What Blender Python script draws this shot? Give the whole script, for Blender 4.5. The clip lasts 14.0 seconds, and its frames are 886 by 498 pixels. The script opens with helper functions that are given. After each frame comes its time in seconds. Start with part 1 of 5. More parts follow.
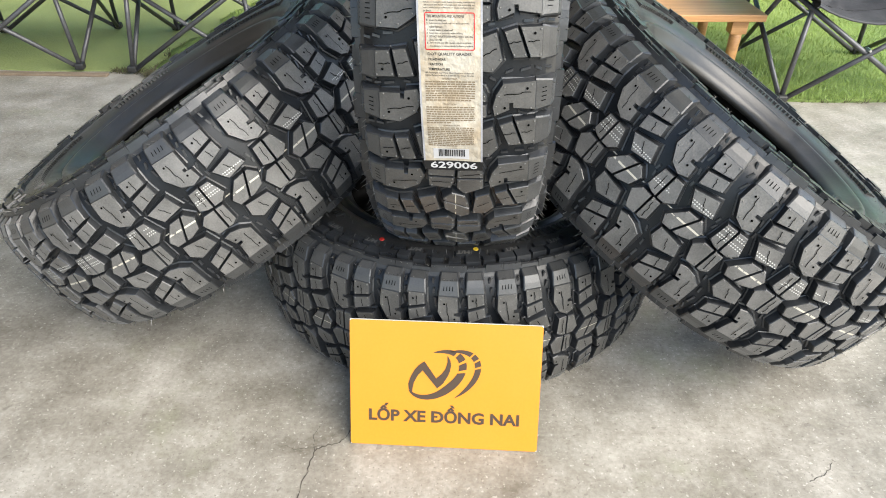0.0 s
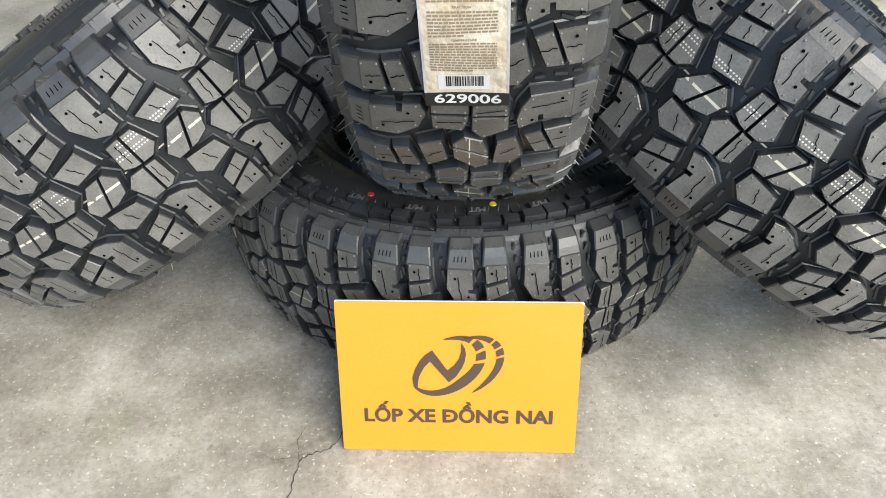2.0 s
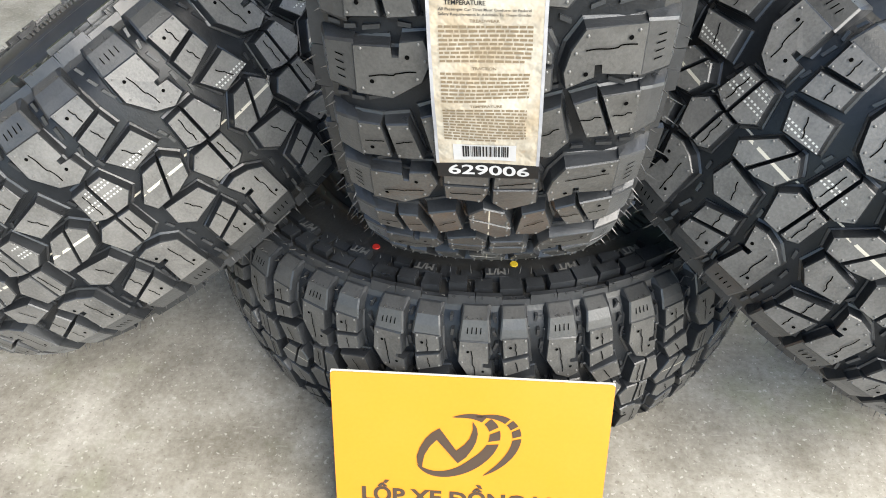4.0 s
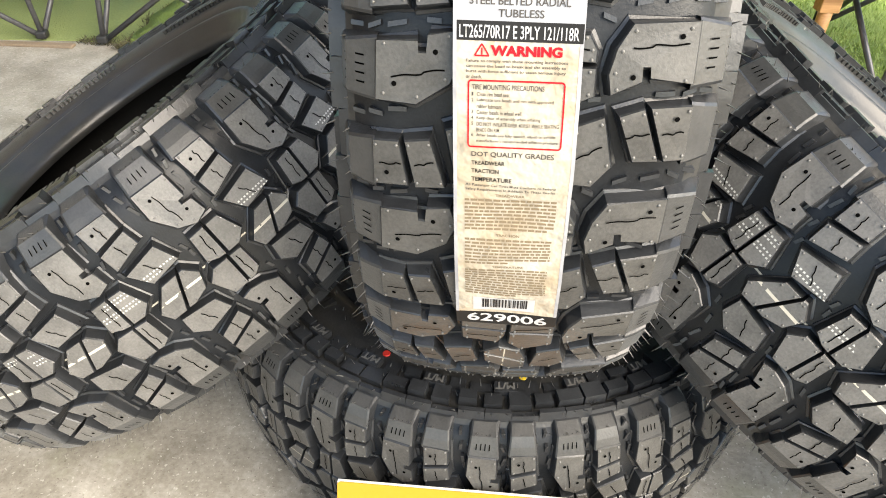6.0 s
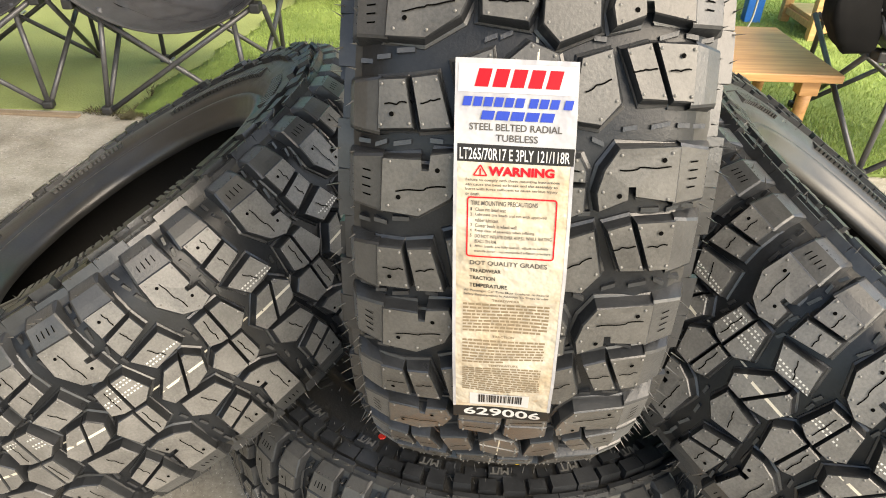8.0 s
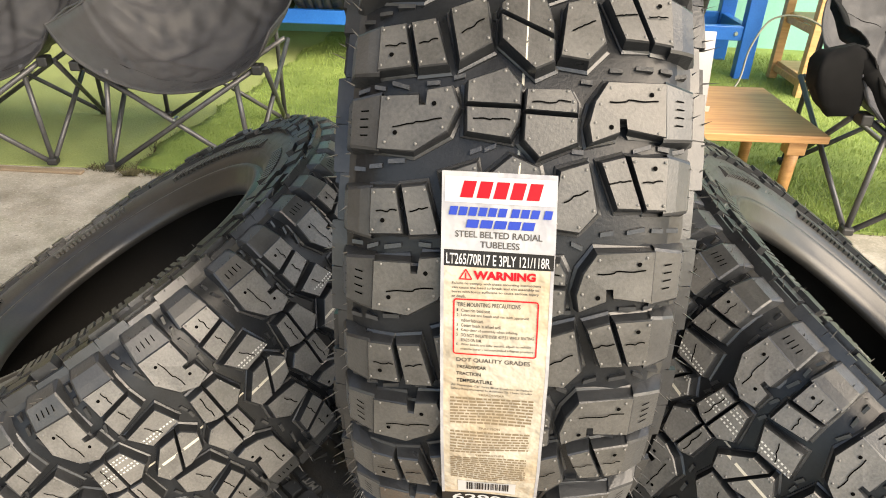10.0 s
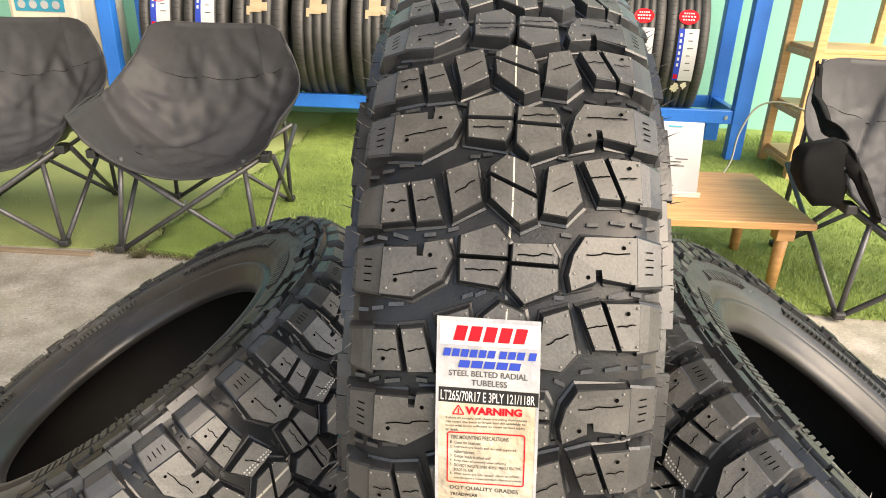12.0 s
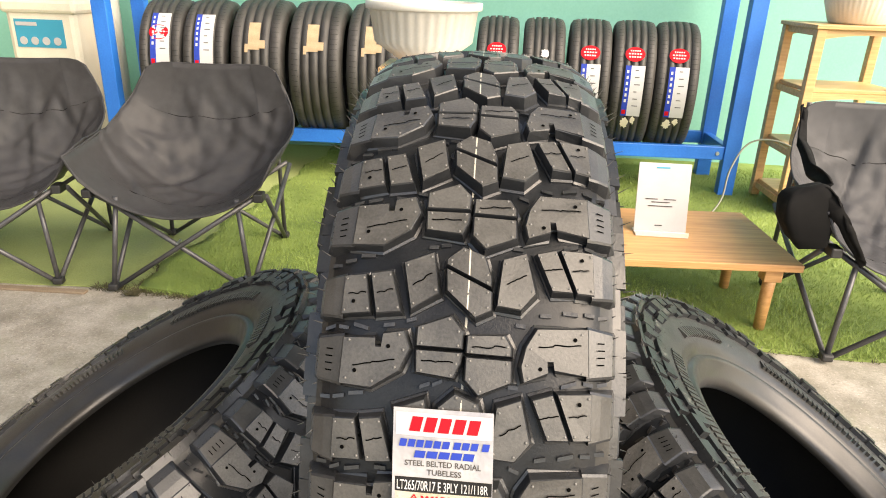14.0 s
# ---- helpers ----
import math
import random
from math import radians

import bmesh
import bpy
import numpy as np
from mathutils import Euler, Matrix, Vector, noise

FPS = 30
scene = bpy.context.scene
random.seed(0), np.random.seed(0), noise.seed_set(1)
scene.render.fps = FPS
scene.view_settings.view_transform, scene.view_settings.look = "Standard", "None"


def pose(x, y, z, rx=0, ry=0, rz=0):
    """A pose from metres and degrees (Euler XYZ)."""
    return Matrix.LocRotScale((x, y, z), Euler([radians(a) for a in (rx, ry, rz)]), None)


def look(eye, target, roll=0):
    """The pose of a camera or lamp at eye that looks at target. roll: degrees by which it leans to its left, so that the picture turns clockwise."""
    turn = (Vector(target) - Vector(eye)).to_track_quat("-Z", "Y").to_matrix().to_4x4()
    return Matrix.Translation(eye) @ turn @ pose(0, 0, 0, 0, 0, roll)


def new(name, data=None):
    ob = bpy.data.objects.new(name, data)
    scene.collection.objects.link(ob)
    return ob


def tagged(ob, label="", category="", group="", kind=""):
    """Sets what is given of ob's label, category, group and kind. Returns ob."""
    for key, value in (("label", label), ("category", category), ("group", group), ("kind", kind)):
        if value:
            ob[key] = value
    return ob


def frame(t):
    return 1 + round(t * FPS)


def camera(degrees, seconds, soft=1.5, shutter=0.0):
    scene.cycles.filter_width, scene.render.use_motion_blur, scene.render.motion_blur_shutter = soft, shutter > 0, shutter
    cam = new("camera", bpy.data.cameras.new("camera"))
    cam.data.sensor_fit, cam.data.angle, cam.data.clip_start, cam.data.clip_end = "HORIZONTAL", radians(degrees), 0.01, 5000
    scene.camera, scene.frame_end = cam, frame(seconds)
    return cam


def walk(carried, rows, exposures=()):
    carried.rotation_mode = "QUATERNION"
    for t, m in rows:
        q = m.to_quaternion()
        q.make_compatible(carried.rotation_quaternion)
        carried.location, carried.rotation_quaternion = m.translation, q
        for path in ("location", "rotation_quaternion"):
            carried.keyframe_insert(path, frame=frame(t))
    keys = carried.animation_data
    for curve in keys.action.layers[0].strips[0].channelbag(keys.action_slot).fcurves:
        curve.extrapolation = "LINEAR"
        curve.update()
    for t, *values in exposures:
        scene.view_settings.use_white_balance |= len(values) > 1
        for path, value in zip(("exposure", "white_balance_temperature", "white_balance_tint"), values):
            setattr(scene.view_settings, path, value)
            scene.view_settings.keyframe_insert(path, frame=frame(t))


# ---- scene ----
cam = camera(66.9, 14.0, soft=1.0)
PATH = [
    (0, (0.071, 0.094, 0.864), (0.004, 1.749, -0.257), 0.0),
    (0.5, (0.05, 0.148, 0.832), (-0.018, 1.775, -0.33), -0.4),
    (1, (0.043, 0.197, 0.793), (-0.013, 1.765, -0.447), -0.4),
    (1.5, (0.034, 0.252, 0.779), (-0.01, 1.781, -0.51), -1.1),
    (2, (0.047, 0.32, 0.765), (-0.005, 1.83, -0.545), -1.7),
    (2.5, (0.061, 0.355, 0.755), (-0.019, 1.847, -0.575), -2.5),
    (3, (0.063, 0.388, 0.755), (-0.051, 1.875, -0.578), -2.0),
    (3.2, (0.062, 0.403, 0.751), (-0.053, 1.889, -0.582), -1.9),
    (5.3, (0.027, 0.485, 0.802), (-0.069, 1.991, -0.51), 0.2),
    (5.5, (0.028, 0.488, 0.809), (-0.072, 2.01, -0.484), 0.3),
    (6, (0.029, 0.488, 0.828), (-0.068, 2.052, -0.414), 0.6),
    (6.2, (0.025, 0.482, 0.836), (-0.067, 2.07, -0.377), 0.8),
    (6.5, (0.025, 0.483, 0.852), (-0.077, 2.105, -0.314), 1.0),
    (7, (0.022, 0.481, 0.852), (-0.077, 2.131, -0.275), 1.1),
    (7.5, (0.027, 0.488, 0.86), (-0.062, 2.143, -0.259), 1.4),
    (8, (0.024, 0.484, 0.865), (-0.059, 2.155, -0.231), 1.6),
    (8.2, (0.027, 0.481, 0.869), (-0.056, 2.16, -0.216), 1.6),
    (10.3, (0.03, 0.484, 0.919), (-0.056, 2.235, -0.043), 1.7),
    (10.5, (0.028, 0.478, 0.927), (-0.058, 2.239, -0.018), 1.7),
    (11, (0.026, 0.473, 0.943), (-0.063, 2.259, 0.048), 1.9),
    (11.5, (0.031, 0.471, 0.959), (-0.07, 2.275, 0.102), 1.6),
    (12, (0.034, 0.464, 0.977), (-0.066, 2.291, 0.168), 1.7),
    (12.5, (0.031, 0.462, 0.983), (-0.069, 2.299, 0.198), 1.6),
    (13, (0.038, 0.467, 1.006), (-0.056, 2.313, 0.241), 1.7),
    (13.5, (0.044, 0.471, 1.016), (-0.047, 2.321, 0.262), 1.7),
    (14, (0.064, 0.469, 1.031), (-0.041, 2.324, 0.289), 1.8),
]
walk(cam, [(t, look(eye, target, roll)) for t, eye, target, roll in PATH], [(0.0, 1.42, 6750, 8), (3.2, 1.52, 6700, 7), (5.6, 1.82, 7200, 9), (7.0, 1.76, 8000, 10), (8.2, 1.62, 8100, 10), (10.5, 1.58, 8250, 12), (14.0, 1.55, 8300, 14)])

# ---------------------------------------------------------------- world and lights
world = bpy.data.worlds.new("sky")
scene.world = world
world.use_nodes = True
wn = world.node_tree.nodes
sky = wn.new("ShaderNodeTexSky")
sky.sky_type, sky.sun_disc = "NISHITA", False
sky.sun_elevation, sky.sun_rotation = radians(42), radians(125)
wn["Background"].inputs[1].default_value = 0.15
world.node_tree.links.new(sky.outputs[0], wn["Background"].inputs[0])


SUN = bpy.data.lights.new("sun", "SUN")
SUN.energy, SUN.angle, SUN.color = 3.2, radians(60), (1.0, 0.95, 0.88)
new("sun", SUN).matrix_world = look((4.6, -3.4, 4.8), (0, 0, 0))


# ---------------------------------------------------------------- materials
class Mat:
    """A small wrapper that builds a node material."""

    def __init__(self, name, rough=0.5, metal=0.0):
        self.m = bpy.data.materials.new(name)
        self.m.use_nodes = True
        self.t = self.m.node_tree
        self.p = self.t.nodes["Principled BSDF"]
        self.p.inputs["Roughness"].default_value = rough
        self.p.inputs["Metallic"].default_value = metal

    def node(self, kind, **inputs):
        n = self.t.nodes.new("ShaderNode" + kind)
        for k, v in inputs.items():
            self.put(n.inputs[int(k[1:]) if k[0] == "i" and k[1:].isdigit() else k.replace("_", " ")], v)
        return n

    def put(self, socket, v):
        if hasattr(v, "is_output"):
            self.t.links.new(v, socket)
        else:
            socket.default_value = v

    def coords(self):
        return self.node("TexCoord").outputs["Object"]

    def noise(self, scale, detail=4, rough=0.55, vector=None):
        n = self.node("TexNoise", Scale=scale, Detail=detail, Roughness=rough)
        self.put(n.inputs["Vector"], vector if vector is not None else self.coords())
        return n.outputs["Fac"]

    def ramp(self, fac, stops):
        n = self.t.nodes.new("ShaderNodeValToRGB")
        self.put(n.inputs[0], fac)
        while len(n.color_ramp.elements) < len(stops):
            n.color_ramp.elements.new(0.5)
        for e, (at, c) in zip(n.color_ramp.elements, stops):
            e.position, e.color = at, (*c, 1) if len(c) == 3 else c
        return n.outputs[0]

    def math(self, op, a, b=0.0):
        n = self.t.nodes.new("ShaderNodeMath")
        n.operation = op
        self.put(n.inputs[0], a), self.put(n.inputs[1], b)
        return n.outputs[0]

    def mix(self, fac, a, b, kind="MIX"):
        n = self.t.nodes.new("ShaderNodeMix")
        n.data_type, n.blend_type = "RGBA", kind
        self.put(n.inputs[0], fac)
        for s, v in ((n.inputs[6], a), (n.inputs[7], b)):
            self.put(s, (*v, 1) if isinstance(v, tuple) and len(v) == 3 else v)
        return n.outputs[2]

    def colour(self, v):
        self.put(self.p.inputs["Base Color"], (*v, 1) if isinstance(v, tuple) else v)
        return self

    def bump(self, height, strength=0.3, distance=0.002):
        n = self.node("Bump", Strength=strength, Distance=distance, Height=height)
        self.put(self.p.inputs["Normal"], n.outputs[0])
        return self

    def rough(self, v):
        self.put(self.p.inputs["Roughness"], v)
        return self


def spotted(name, dark, light, rough=0.5, scale=30, fine=300, bump=0.25, depth=0.001, metal=0.0, gloss=0.5):
    """A material that varies between two colours at a coarse and a fine scale."""
    m = Mat(name, rough, metal)
    f = m.math("ADD", m.math("MULTIPLY", m.noise(scale), 0.65), m.math("MULTIPLY", m.noise(fine, 2), 0.35))
    m.colour(m.ramp(f, [(0.32, dark), (0.68, light)]))
    m.p.inputs["Specular IOR Level"].default_value = gloss
    m.bump(m.noise(fine, 3), bump, depth)
    m.rough(m.ramp(m.noise(scale * 2), [(0.3, (rough * 0.8,) * 3), (0.7, (min(1, rough * 1.15),) * 3)]))
    return m


def dusted(material, weight, rough=0.45):
    """A thin grey bloom of dust that shows where the rubber is seen edge-on."""
    p = material.node_tree.nodes["Principled BSDF"]
    p.inputs["Sheen Weight"].default_value, p.inputs["Sheen Roughness"].default_value = weight, rough
    p.inputs["Sheen Tint"].default_value = (0.92, 0.97, 1.0, 1)
    return material


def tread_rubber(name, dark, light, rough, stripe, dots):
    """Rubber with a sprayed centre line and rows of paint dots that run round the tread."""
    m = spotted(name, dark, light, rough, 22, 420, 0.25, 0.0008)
    base = m.p.inputs["Base Color"].links[0].from_socket
    xyz = m.node("SeparateXYZ", i0=m.coords())
    across, angle = xyz.outputs[2], m.math("ARCTAN2", xyz.outputs[1], xyz.outputs[0])
    wave = m.math("MULTIPLY", m.math("SUBTRACT", m.noise(6, 1), 0.5), 0.006)
    off = m.math("ABSOLUTE", m.math("ADD", across, wave))
    line = m.math("MULTIPLY", m.math("LESS_THAN", off, stripe), m.math("GREATER_THAN", m.noise(90, 3), 0.40))
    paint = m.math("MULTIPLY", line, 0.72)
    out = m.mix(paint, base, (0.62, 0.58, 0.48))
    if dots:
        step = m.math("FRACT", m.math("MULTIPLY", angle, 105.0))
        for at in dots:
            row = m.math("LESS_THAN", m.math("ABSOLUTE", m.math("SUBTRACT", across, at)), 0.0008)
            on = m.math("MULTIPLY", row, m.math("LESS_THAN", m.math("ABSOLUTE", m.math("SUBTRACT", step, 0.5)), 0.26))
            patch = m.math("GREATER_THAN", m.noise(11, 1), 0.44)
            out = m.mix(m.math("MULTIPLY", m.math("MULTIPLY", on, patch), 0.62), out, (0.7, 0.7, 0.66))
    m.colour(out)
    m.p.inputs["Specular IOR Level"].default_value = 0.42
    return m.m


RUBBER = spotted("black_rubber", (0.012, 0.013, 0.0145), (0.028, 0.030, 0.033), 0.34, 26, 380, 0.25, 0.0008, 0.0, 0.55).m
# Ramp tops: midway grey, with part of the block faces' painted light.
RAMP_TOP = spotted("shoulder_rubber", (0.022, 0.0225, 0.023), (0.052, 0.052, 0.051), 0.36, 24, 400, 0.3, 0.0008, 0.0, 0.55).m
RUBBER_SIDE = spotted("sidewall_rubber", (0.014, 0.0138, 0.013), (0.034, 0.033, 0.031), 0.42, 14, 260, 0.35, 0.001, 0.0, 0.5).m
BEAD = spotted("smooth_bead_rubber", (0.016, 0.0158, 0.0152), (0.034, 0.033, 0.031), 0.36, 20, 300, 0.2, 0.0006, 0.0, 0.45).m
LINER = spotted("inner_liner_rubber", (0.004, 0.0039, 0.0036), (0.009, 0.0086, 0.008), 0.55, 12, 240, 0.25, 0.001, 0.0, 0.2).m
# Block faces paler than RUBBER: daylight on them is put into the colour.
BLOCK_TOP = tread_rubber("lit_block_rubber", (0.066, 0.0645, 0.0615), (0.155, 0.150, 0.142), 0.38, 0.0014, (0.0175, 0.0215, 0.0290, 0.0330))
# Less lit copy of the face colour, for the upright and flat tyres.
BLOCK_TOP_PLAIN = tread_rubber("lit_block_rubber_striped", (0.034, 0.0335, 0.032), (0.088, 0.0858, 0.081), 0.40, 0.0006, ())
# Groove floors: their shade and the sky's blue tint are put into the colour.
SHADED_GROOVE = tread_rubber("shaded_groove_rubber", (0.0055, 0.0064, 0.0078), (0.0145, 0.0165, 0.0195), 0.36, 0.0009, ())
# Shade of narrow cuts as a plain black; nothing is really cut.
SLIT_SHADE = Mat("sipe_shade_black", 0.95).colour((0.003, 0.003, 0.003)).m
SLIT_SHADE.node_tree.nodes["Principled BSDF"].inputs["Specular IOR Level"].default_value = 0.0
PIP = Mat("moulding_pip_rubber", 0.42).colour((0.11, 0.108, 0.102)).m
SHADED_GROOVE.node_tree.nodes["Principled BSDF"].inputs["Specular IOR Level"].default_value = 0.28
for rubber, bloom in ((RAMP_TOP, 0.10), (RUBBER_SIDE, 0.06), (BEAD, 0.05)):
    dusted(rubber, bloom)
HAIR = Mat("rubber_hair", 0.3).colour((0.085, 0.083, 0.078)).m
WORN_TYRE = spotted("worn_road_tyre_rubber", (0.022, 0.021, 0.0195), (0.050, 0.048, 0.045), 0.58, 18, 200, 0.3, 0.001).m
RED_PAINT = Mat("red_balance_dot", 0.5).colour((0.55, 0.03, 0.02)).m
YELLOW_PAINT = Mat("yellow_balance_dot", 0.5).colour((0.6, 0.42, 0.03)).m


def concrete():
    m = Mat("stained_concrete", 0.7)
    big, mid, fine = m.noise(1.3, 6, 0.65), m.noise(9, 6, 0.7), m.noise(120, 4, 0.7)
    f = m.math("ADD", m.math("ADD", m.math("MULTIPLY", big, 0.38), m.math("MULTIPLY", mid, 0.40)), m.math("MULTIPLY", fine, 0.22))
    c = m.ramp(f, [(0.38, (0.125, 0.110, 0.086)), (0.5, (0.25, 0.232, 0.195)), (0.60, (0.38, 0.358, 0.315))])
    chips = m.math("GREATER_THAN", m.noise(38, 2, 0.5), 0.70)
    c = m.mix(m.math("MULTIPLY", chips, 0.5), c, (0.13, 0.115, 0.095))
    moss = m.ramp(m.noise(3.1, 5, 0.7), [(0.56, (0, 0, 0)), (0.70, (1, 1, 1))])
    c = m.mix(m.math("MULTIPLY", moss, 0.45), c, (0.20, 0.215, 0.125))
    st = m.node("Mapping", i0=m.coords())
    st.inputs["Scale"].default_value = (1.0, 7.0, 1.0)
    st.inputs["Rotation"].default_value = (0, 0, 0.7)
    scratch = m.ramp(m.noise(26, 3, 0.6, st.outputs[0]), [(0.64, (0, 0, 0)), (0.70, (1, 1, 1))])
    c = m.mix(m.math("MULTIPLY", scratch, 0.30), c, (0.46, 0.44, 0.40))
    fleck = m.math("GREATER_THAN", m.noise(150, 2, 0.5), 0.665)
    c = m.mix(m.math("MULTIPLY", fleck, 0.55), c, (0.50, 0.48, 0.43))
    pits = m.math("GREATER_THAN", m.noise(210, 2, 0.5), 0.665)
    c = m.mix(m.math("MULTIPLY", pits, 0.5), c, (0.10, 0.085, 0.065))
    m.colour(c)
    m.rough(m.ramp(mid, [(0.35, (0.45,) * 3), (0.65, (0.75,) * 3)]))
    m.bump(m.math("ADD", m.math("MULTIPLY", mid, 0.6), fine), 0.34, 0.0025)
    return m.m


CONCRETE = concrete()
CRACK = Mat("crack_dirt", 0.95).colour((0.05, 0.043, 0.035)).m
WALL = spotted("teal_wall_paint", (0.155, 0.43, 0.345), (0.205, 0.50, 0.415), 0.6, 1.5, 90, 0.2, 0.002).m
CEILING = spotted("ceiling_paint", (0.55, 0.54, 0.51), (0.62, 0.61, 0.58), 0.8, 2, 80).m
SIDE_WALL = spotted("side_wall_paint", (0.10, 0.075, 0.05), (0.15, 0.115, 0.08), 0.7, 2, 80).m


def turf():
    m = Mat("artificial_turf", 0.75)
    f = m.noise(2.2, 5, 0.65)
    g = m.noise(160, 3, 0.7)
    a = m.ramp(f, [(0.36, (0.11, 0.16, 0.035)), (0.62, (0.27, 0.35, 0.09))])
    m.colour(m.mix(m.math("MULTIPLY", g, 0.6), a, (0.09, 0.17, 0.03)))
    m.bump(g, 0.8, 0.006)
    return m.m


def blade_mat():
    m = Mat("turf_blade", 0.6)
    r = m.node("NewGeometry").outputs["Random Per Island"]
    big = m.ramp(m.noise(2.0, 5, 0.65), [(0.36, (0.12, 0.19, 0.035)), (0.62, (0.32, 0.42, 0.11))])
    m.colour(m.mix(m.math("MULTIPLY", r, 0.45), big, (0.22, 0.33, 0.08)))
    return m.m


TURF, BLADE = turf(), blade_mat()
OLD_TURF = spotted("dusty_artificial_turf", (0.20, 0.25, 0.085), (0.33, 0.39, 0.15), 0.8, 3, 170, 0.8, 0.006).m
FRAY = spotted("frayed_turf_backing", (0.045, 0.042, 0.022), (0.11, 0.10, 0.05), 0.9, 30, 300).m
STRIP = spotted("brown_edge_strip", (0.16, 0.115, 0.075), (0.27, 0.21, 0.15), 0.7, 12, 200).m


def wood(name, dark, light, scale=1.0):
    m = Mat(name, 0.45)
    c = m.coords()
    st = m.node("Mapping", i0=c)
    st.inputs["Scale"].default_value = (1.2 * scale, 22 * scale, 22 * scale)
    grain = m.noise(3.0, 6, 0.6, st.outputs[0])
    fine = m.noise(14, 4, 0.6, st.outputs[0])
    f = m.math("ADD", m.math("MULTIPLY", grain, 0.7), m.math("MULTIPLY", fine, 0.3))
    m.colour(m.ramp(f, [(0.33, dark), (0.66, light)]))
    m.bump(fine, 0.12, 0.001)
    return m.m


OAK = wood("orange_oiled_wood", (0.40, 0.19, 0.07), (0.62, 0.34, 0.14))
PINE = wood("honey_pine", (0.46, 0.25, 0.10), (0.68, 0.43, 0.20))
FABRIC = spotted("charcoal_polyester", (0.040, 0.0392, 0.040), (0.053, 0.052, 0.053), 0.48, 40, 900, 0.35, 0.0006, 0.0, 0.22).m
FABRIC_GREY = spotted("faded_charcoal_polyester", (0.048, 0.049, 0.052), (0.060, 0.061, 0.065), 0.6, 40, 900, 0.35, 0.0006, 0.0, 0.22).m
FABRIC_BLACK = spotted("black_polyester", (0.006, 0.006, 0.0062), (0.011, 0.011, 0.0112), 0.85, 12, 900, 0.3, 0.0006, 0.0, 0.1).m
TUBE = spotted("grey_powder_coated_steel", (0.055, 0.055, 0.058), (0.10, 0.10, 0.105), 0.38, 30, 300, 0.1, 0.0005, 0.3).m
STEEL = Mat("zinc_rivet", 0.3, 1.0).colour((0.65, 0.65, 0.63)).m
PLASTIC = Mat("black_plastic", 0.5).colour((0.02, 0.02, 0.02)).m
BLUE = spotted("blue_enamel", (0.008, 0.13, 0.52), (0.016, 0.19, 0.66), 0.35, 5, 120, 0.15, 0.001).m
YELLOW = spotted("yellow_printed_board", (0.54, 0.205, 0.012), (0.60, 0.228, 0.018), 0.42, 4, 200, 0.05, 0.0004).m
BOARD_CORE = Mat("white_foam_core", 0.7).colour((0.78, 0.77, 0.72)).m
PRINT = Mat("dark_brown_print", 0.5).colour((0.050, 0.030, 0.018)).m
WHITE = spotted("white_plastic", (0.64, 0.62, 0.55), (0.74, 0.72, 0.66), 0.4, 6, 150, 0.1, 0.0006).m
CREAM = spotted("cream_plastic", (0.62, 0.56, 0.45), (0.74, 0.69, 0.58), 0.45, 5, 150, 0.1, 0.0006).m
PAPER = spotted("white_paper", (0.40, 0.40, 0.405), (0.46, 0.46, 0.465), 0.5, 12, 300, 0.1, 0.0004).m
KRAFT = spotted("kraft_sticker", (0.30, 0.21, 0.12), (0.43, 0.33, 0.21), 0.7, 25, 260, 0.2, 0.0006).m
RED = Mat("red_sticker", 0.6).colour((0.44, 0.006, 0.014)).m
LABEL_BLUE = Mat("blue_print", 0.6).colour((0.018, 0.045, 0.30)).m
SKY_BLUE = Mat("cyan_print", 0.45).colour((0.02, 0.28, 0.42)).m
GREY_PRINT = Mat("grey_print", 0.6).colour((0.065, 0.06, 0.055)).m
BROWN_PRINT = Mat("brown_fine_print", 0.6).colour((0.17, 0.13, 0.085)).m
BLACK_PRINT = Mat("black_print", 0.5).colour((0.014, 0.014, 0.014)).m
for ink in (RED, LABEL_BLUE, GREY_PRINT, BROWN_PRINT, BLACK_PRINT):
    ink.node_tree.nodes["Principled BSDF"].inputs["Specular IOR Level"].default_value = 0.15
HOSE = Mat("translucent_hose", 0.35).colour((0.17, 0.175, 0.14)).m


def label_film():
    """Glossy film label: silver-grey head, cream body that is creased and stained."""
    m = Mat("glossy_label_film", 0.22)
    s = m.noise(26, 4, 0.6)
    m.colour(m.ramp(s, [(0.35, (0.33, 0.27, 0.19)), (0.6, (0.41, 0.375, 0.31))]))
    m.bump(m.math("ADD", m.noise(34, 3, 0.5), m.math("MULTIPLY", m.noise(120, 2, 0.5), 0.3)), 0.9, 0.006)
    return m.m


LABEL_CREAM = label_film()


def silver_film():
    m = Mat("silver_label_film", 0.25)
    m.colour(m.ramp(m.noise(30), [(0.35, (0.25, 0.25, 0.27)), (0.65, (0.35, 0.35, 0.36))]))
    m.bump(m.noise(40, 3, 0.5), 0.7, 0.005)
    return m.m


LABEL_SILVER = silver_film()


# ---------------------------------------------------------------- mesh helpers
def part(name, bm, material, parent=None, label="", smooth=False):
    """Links a bmesh as one mesh object, under a thing or a part."""
    bmesh.ops.recalc_face_normals(bm, faces=bm.faces)
    me = bpy.data.meshes.new(name)
    bm.to_mesh(me)
    bm.free()
    for mm in material if isinstance(material, (list, tuple)) else [material]:
        me.materials.append(mm)
    if smooth:
        me.polygons.foreach_set("use_smooth", [True] * len(me.polygons))
    ob = new(name, me)
    if parent is not None:
        ob.parent = parent
    return tagged(ob, label)


def thing(name, m, label, category, group="", kind=""):
    ob = new(name)
    ob.matrix_world = m
    return tagged(ob, label, category, group, kind)


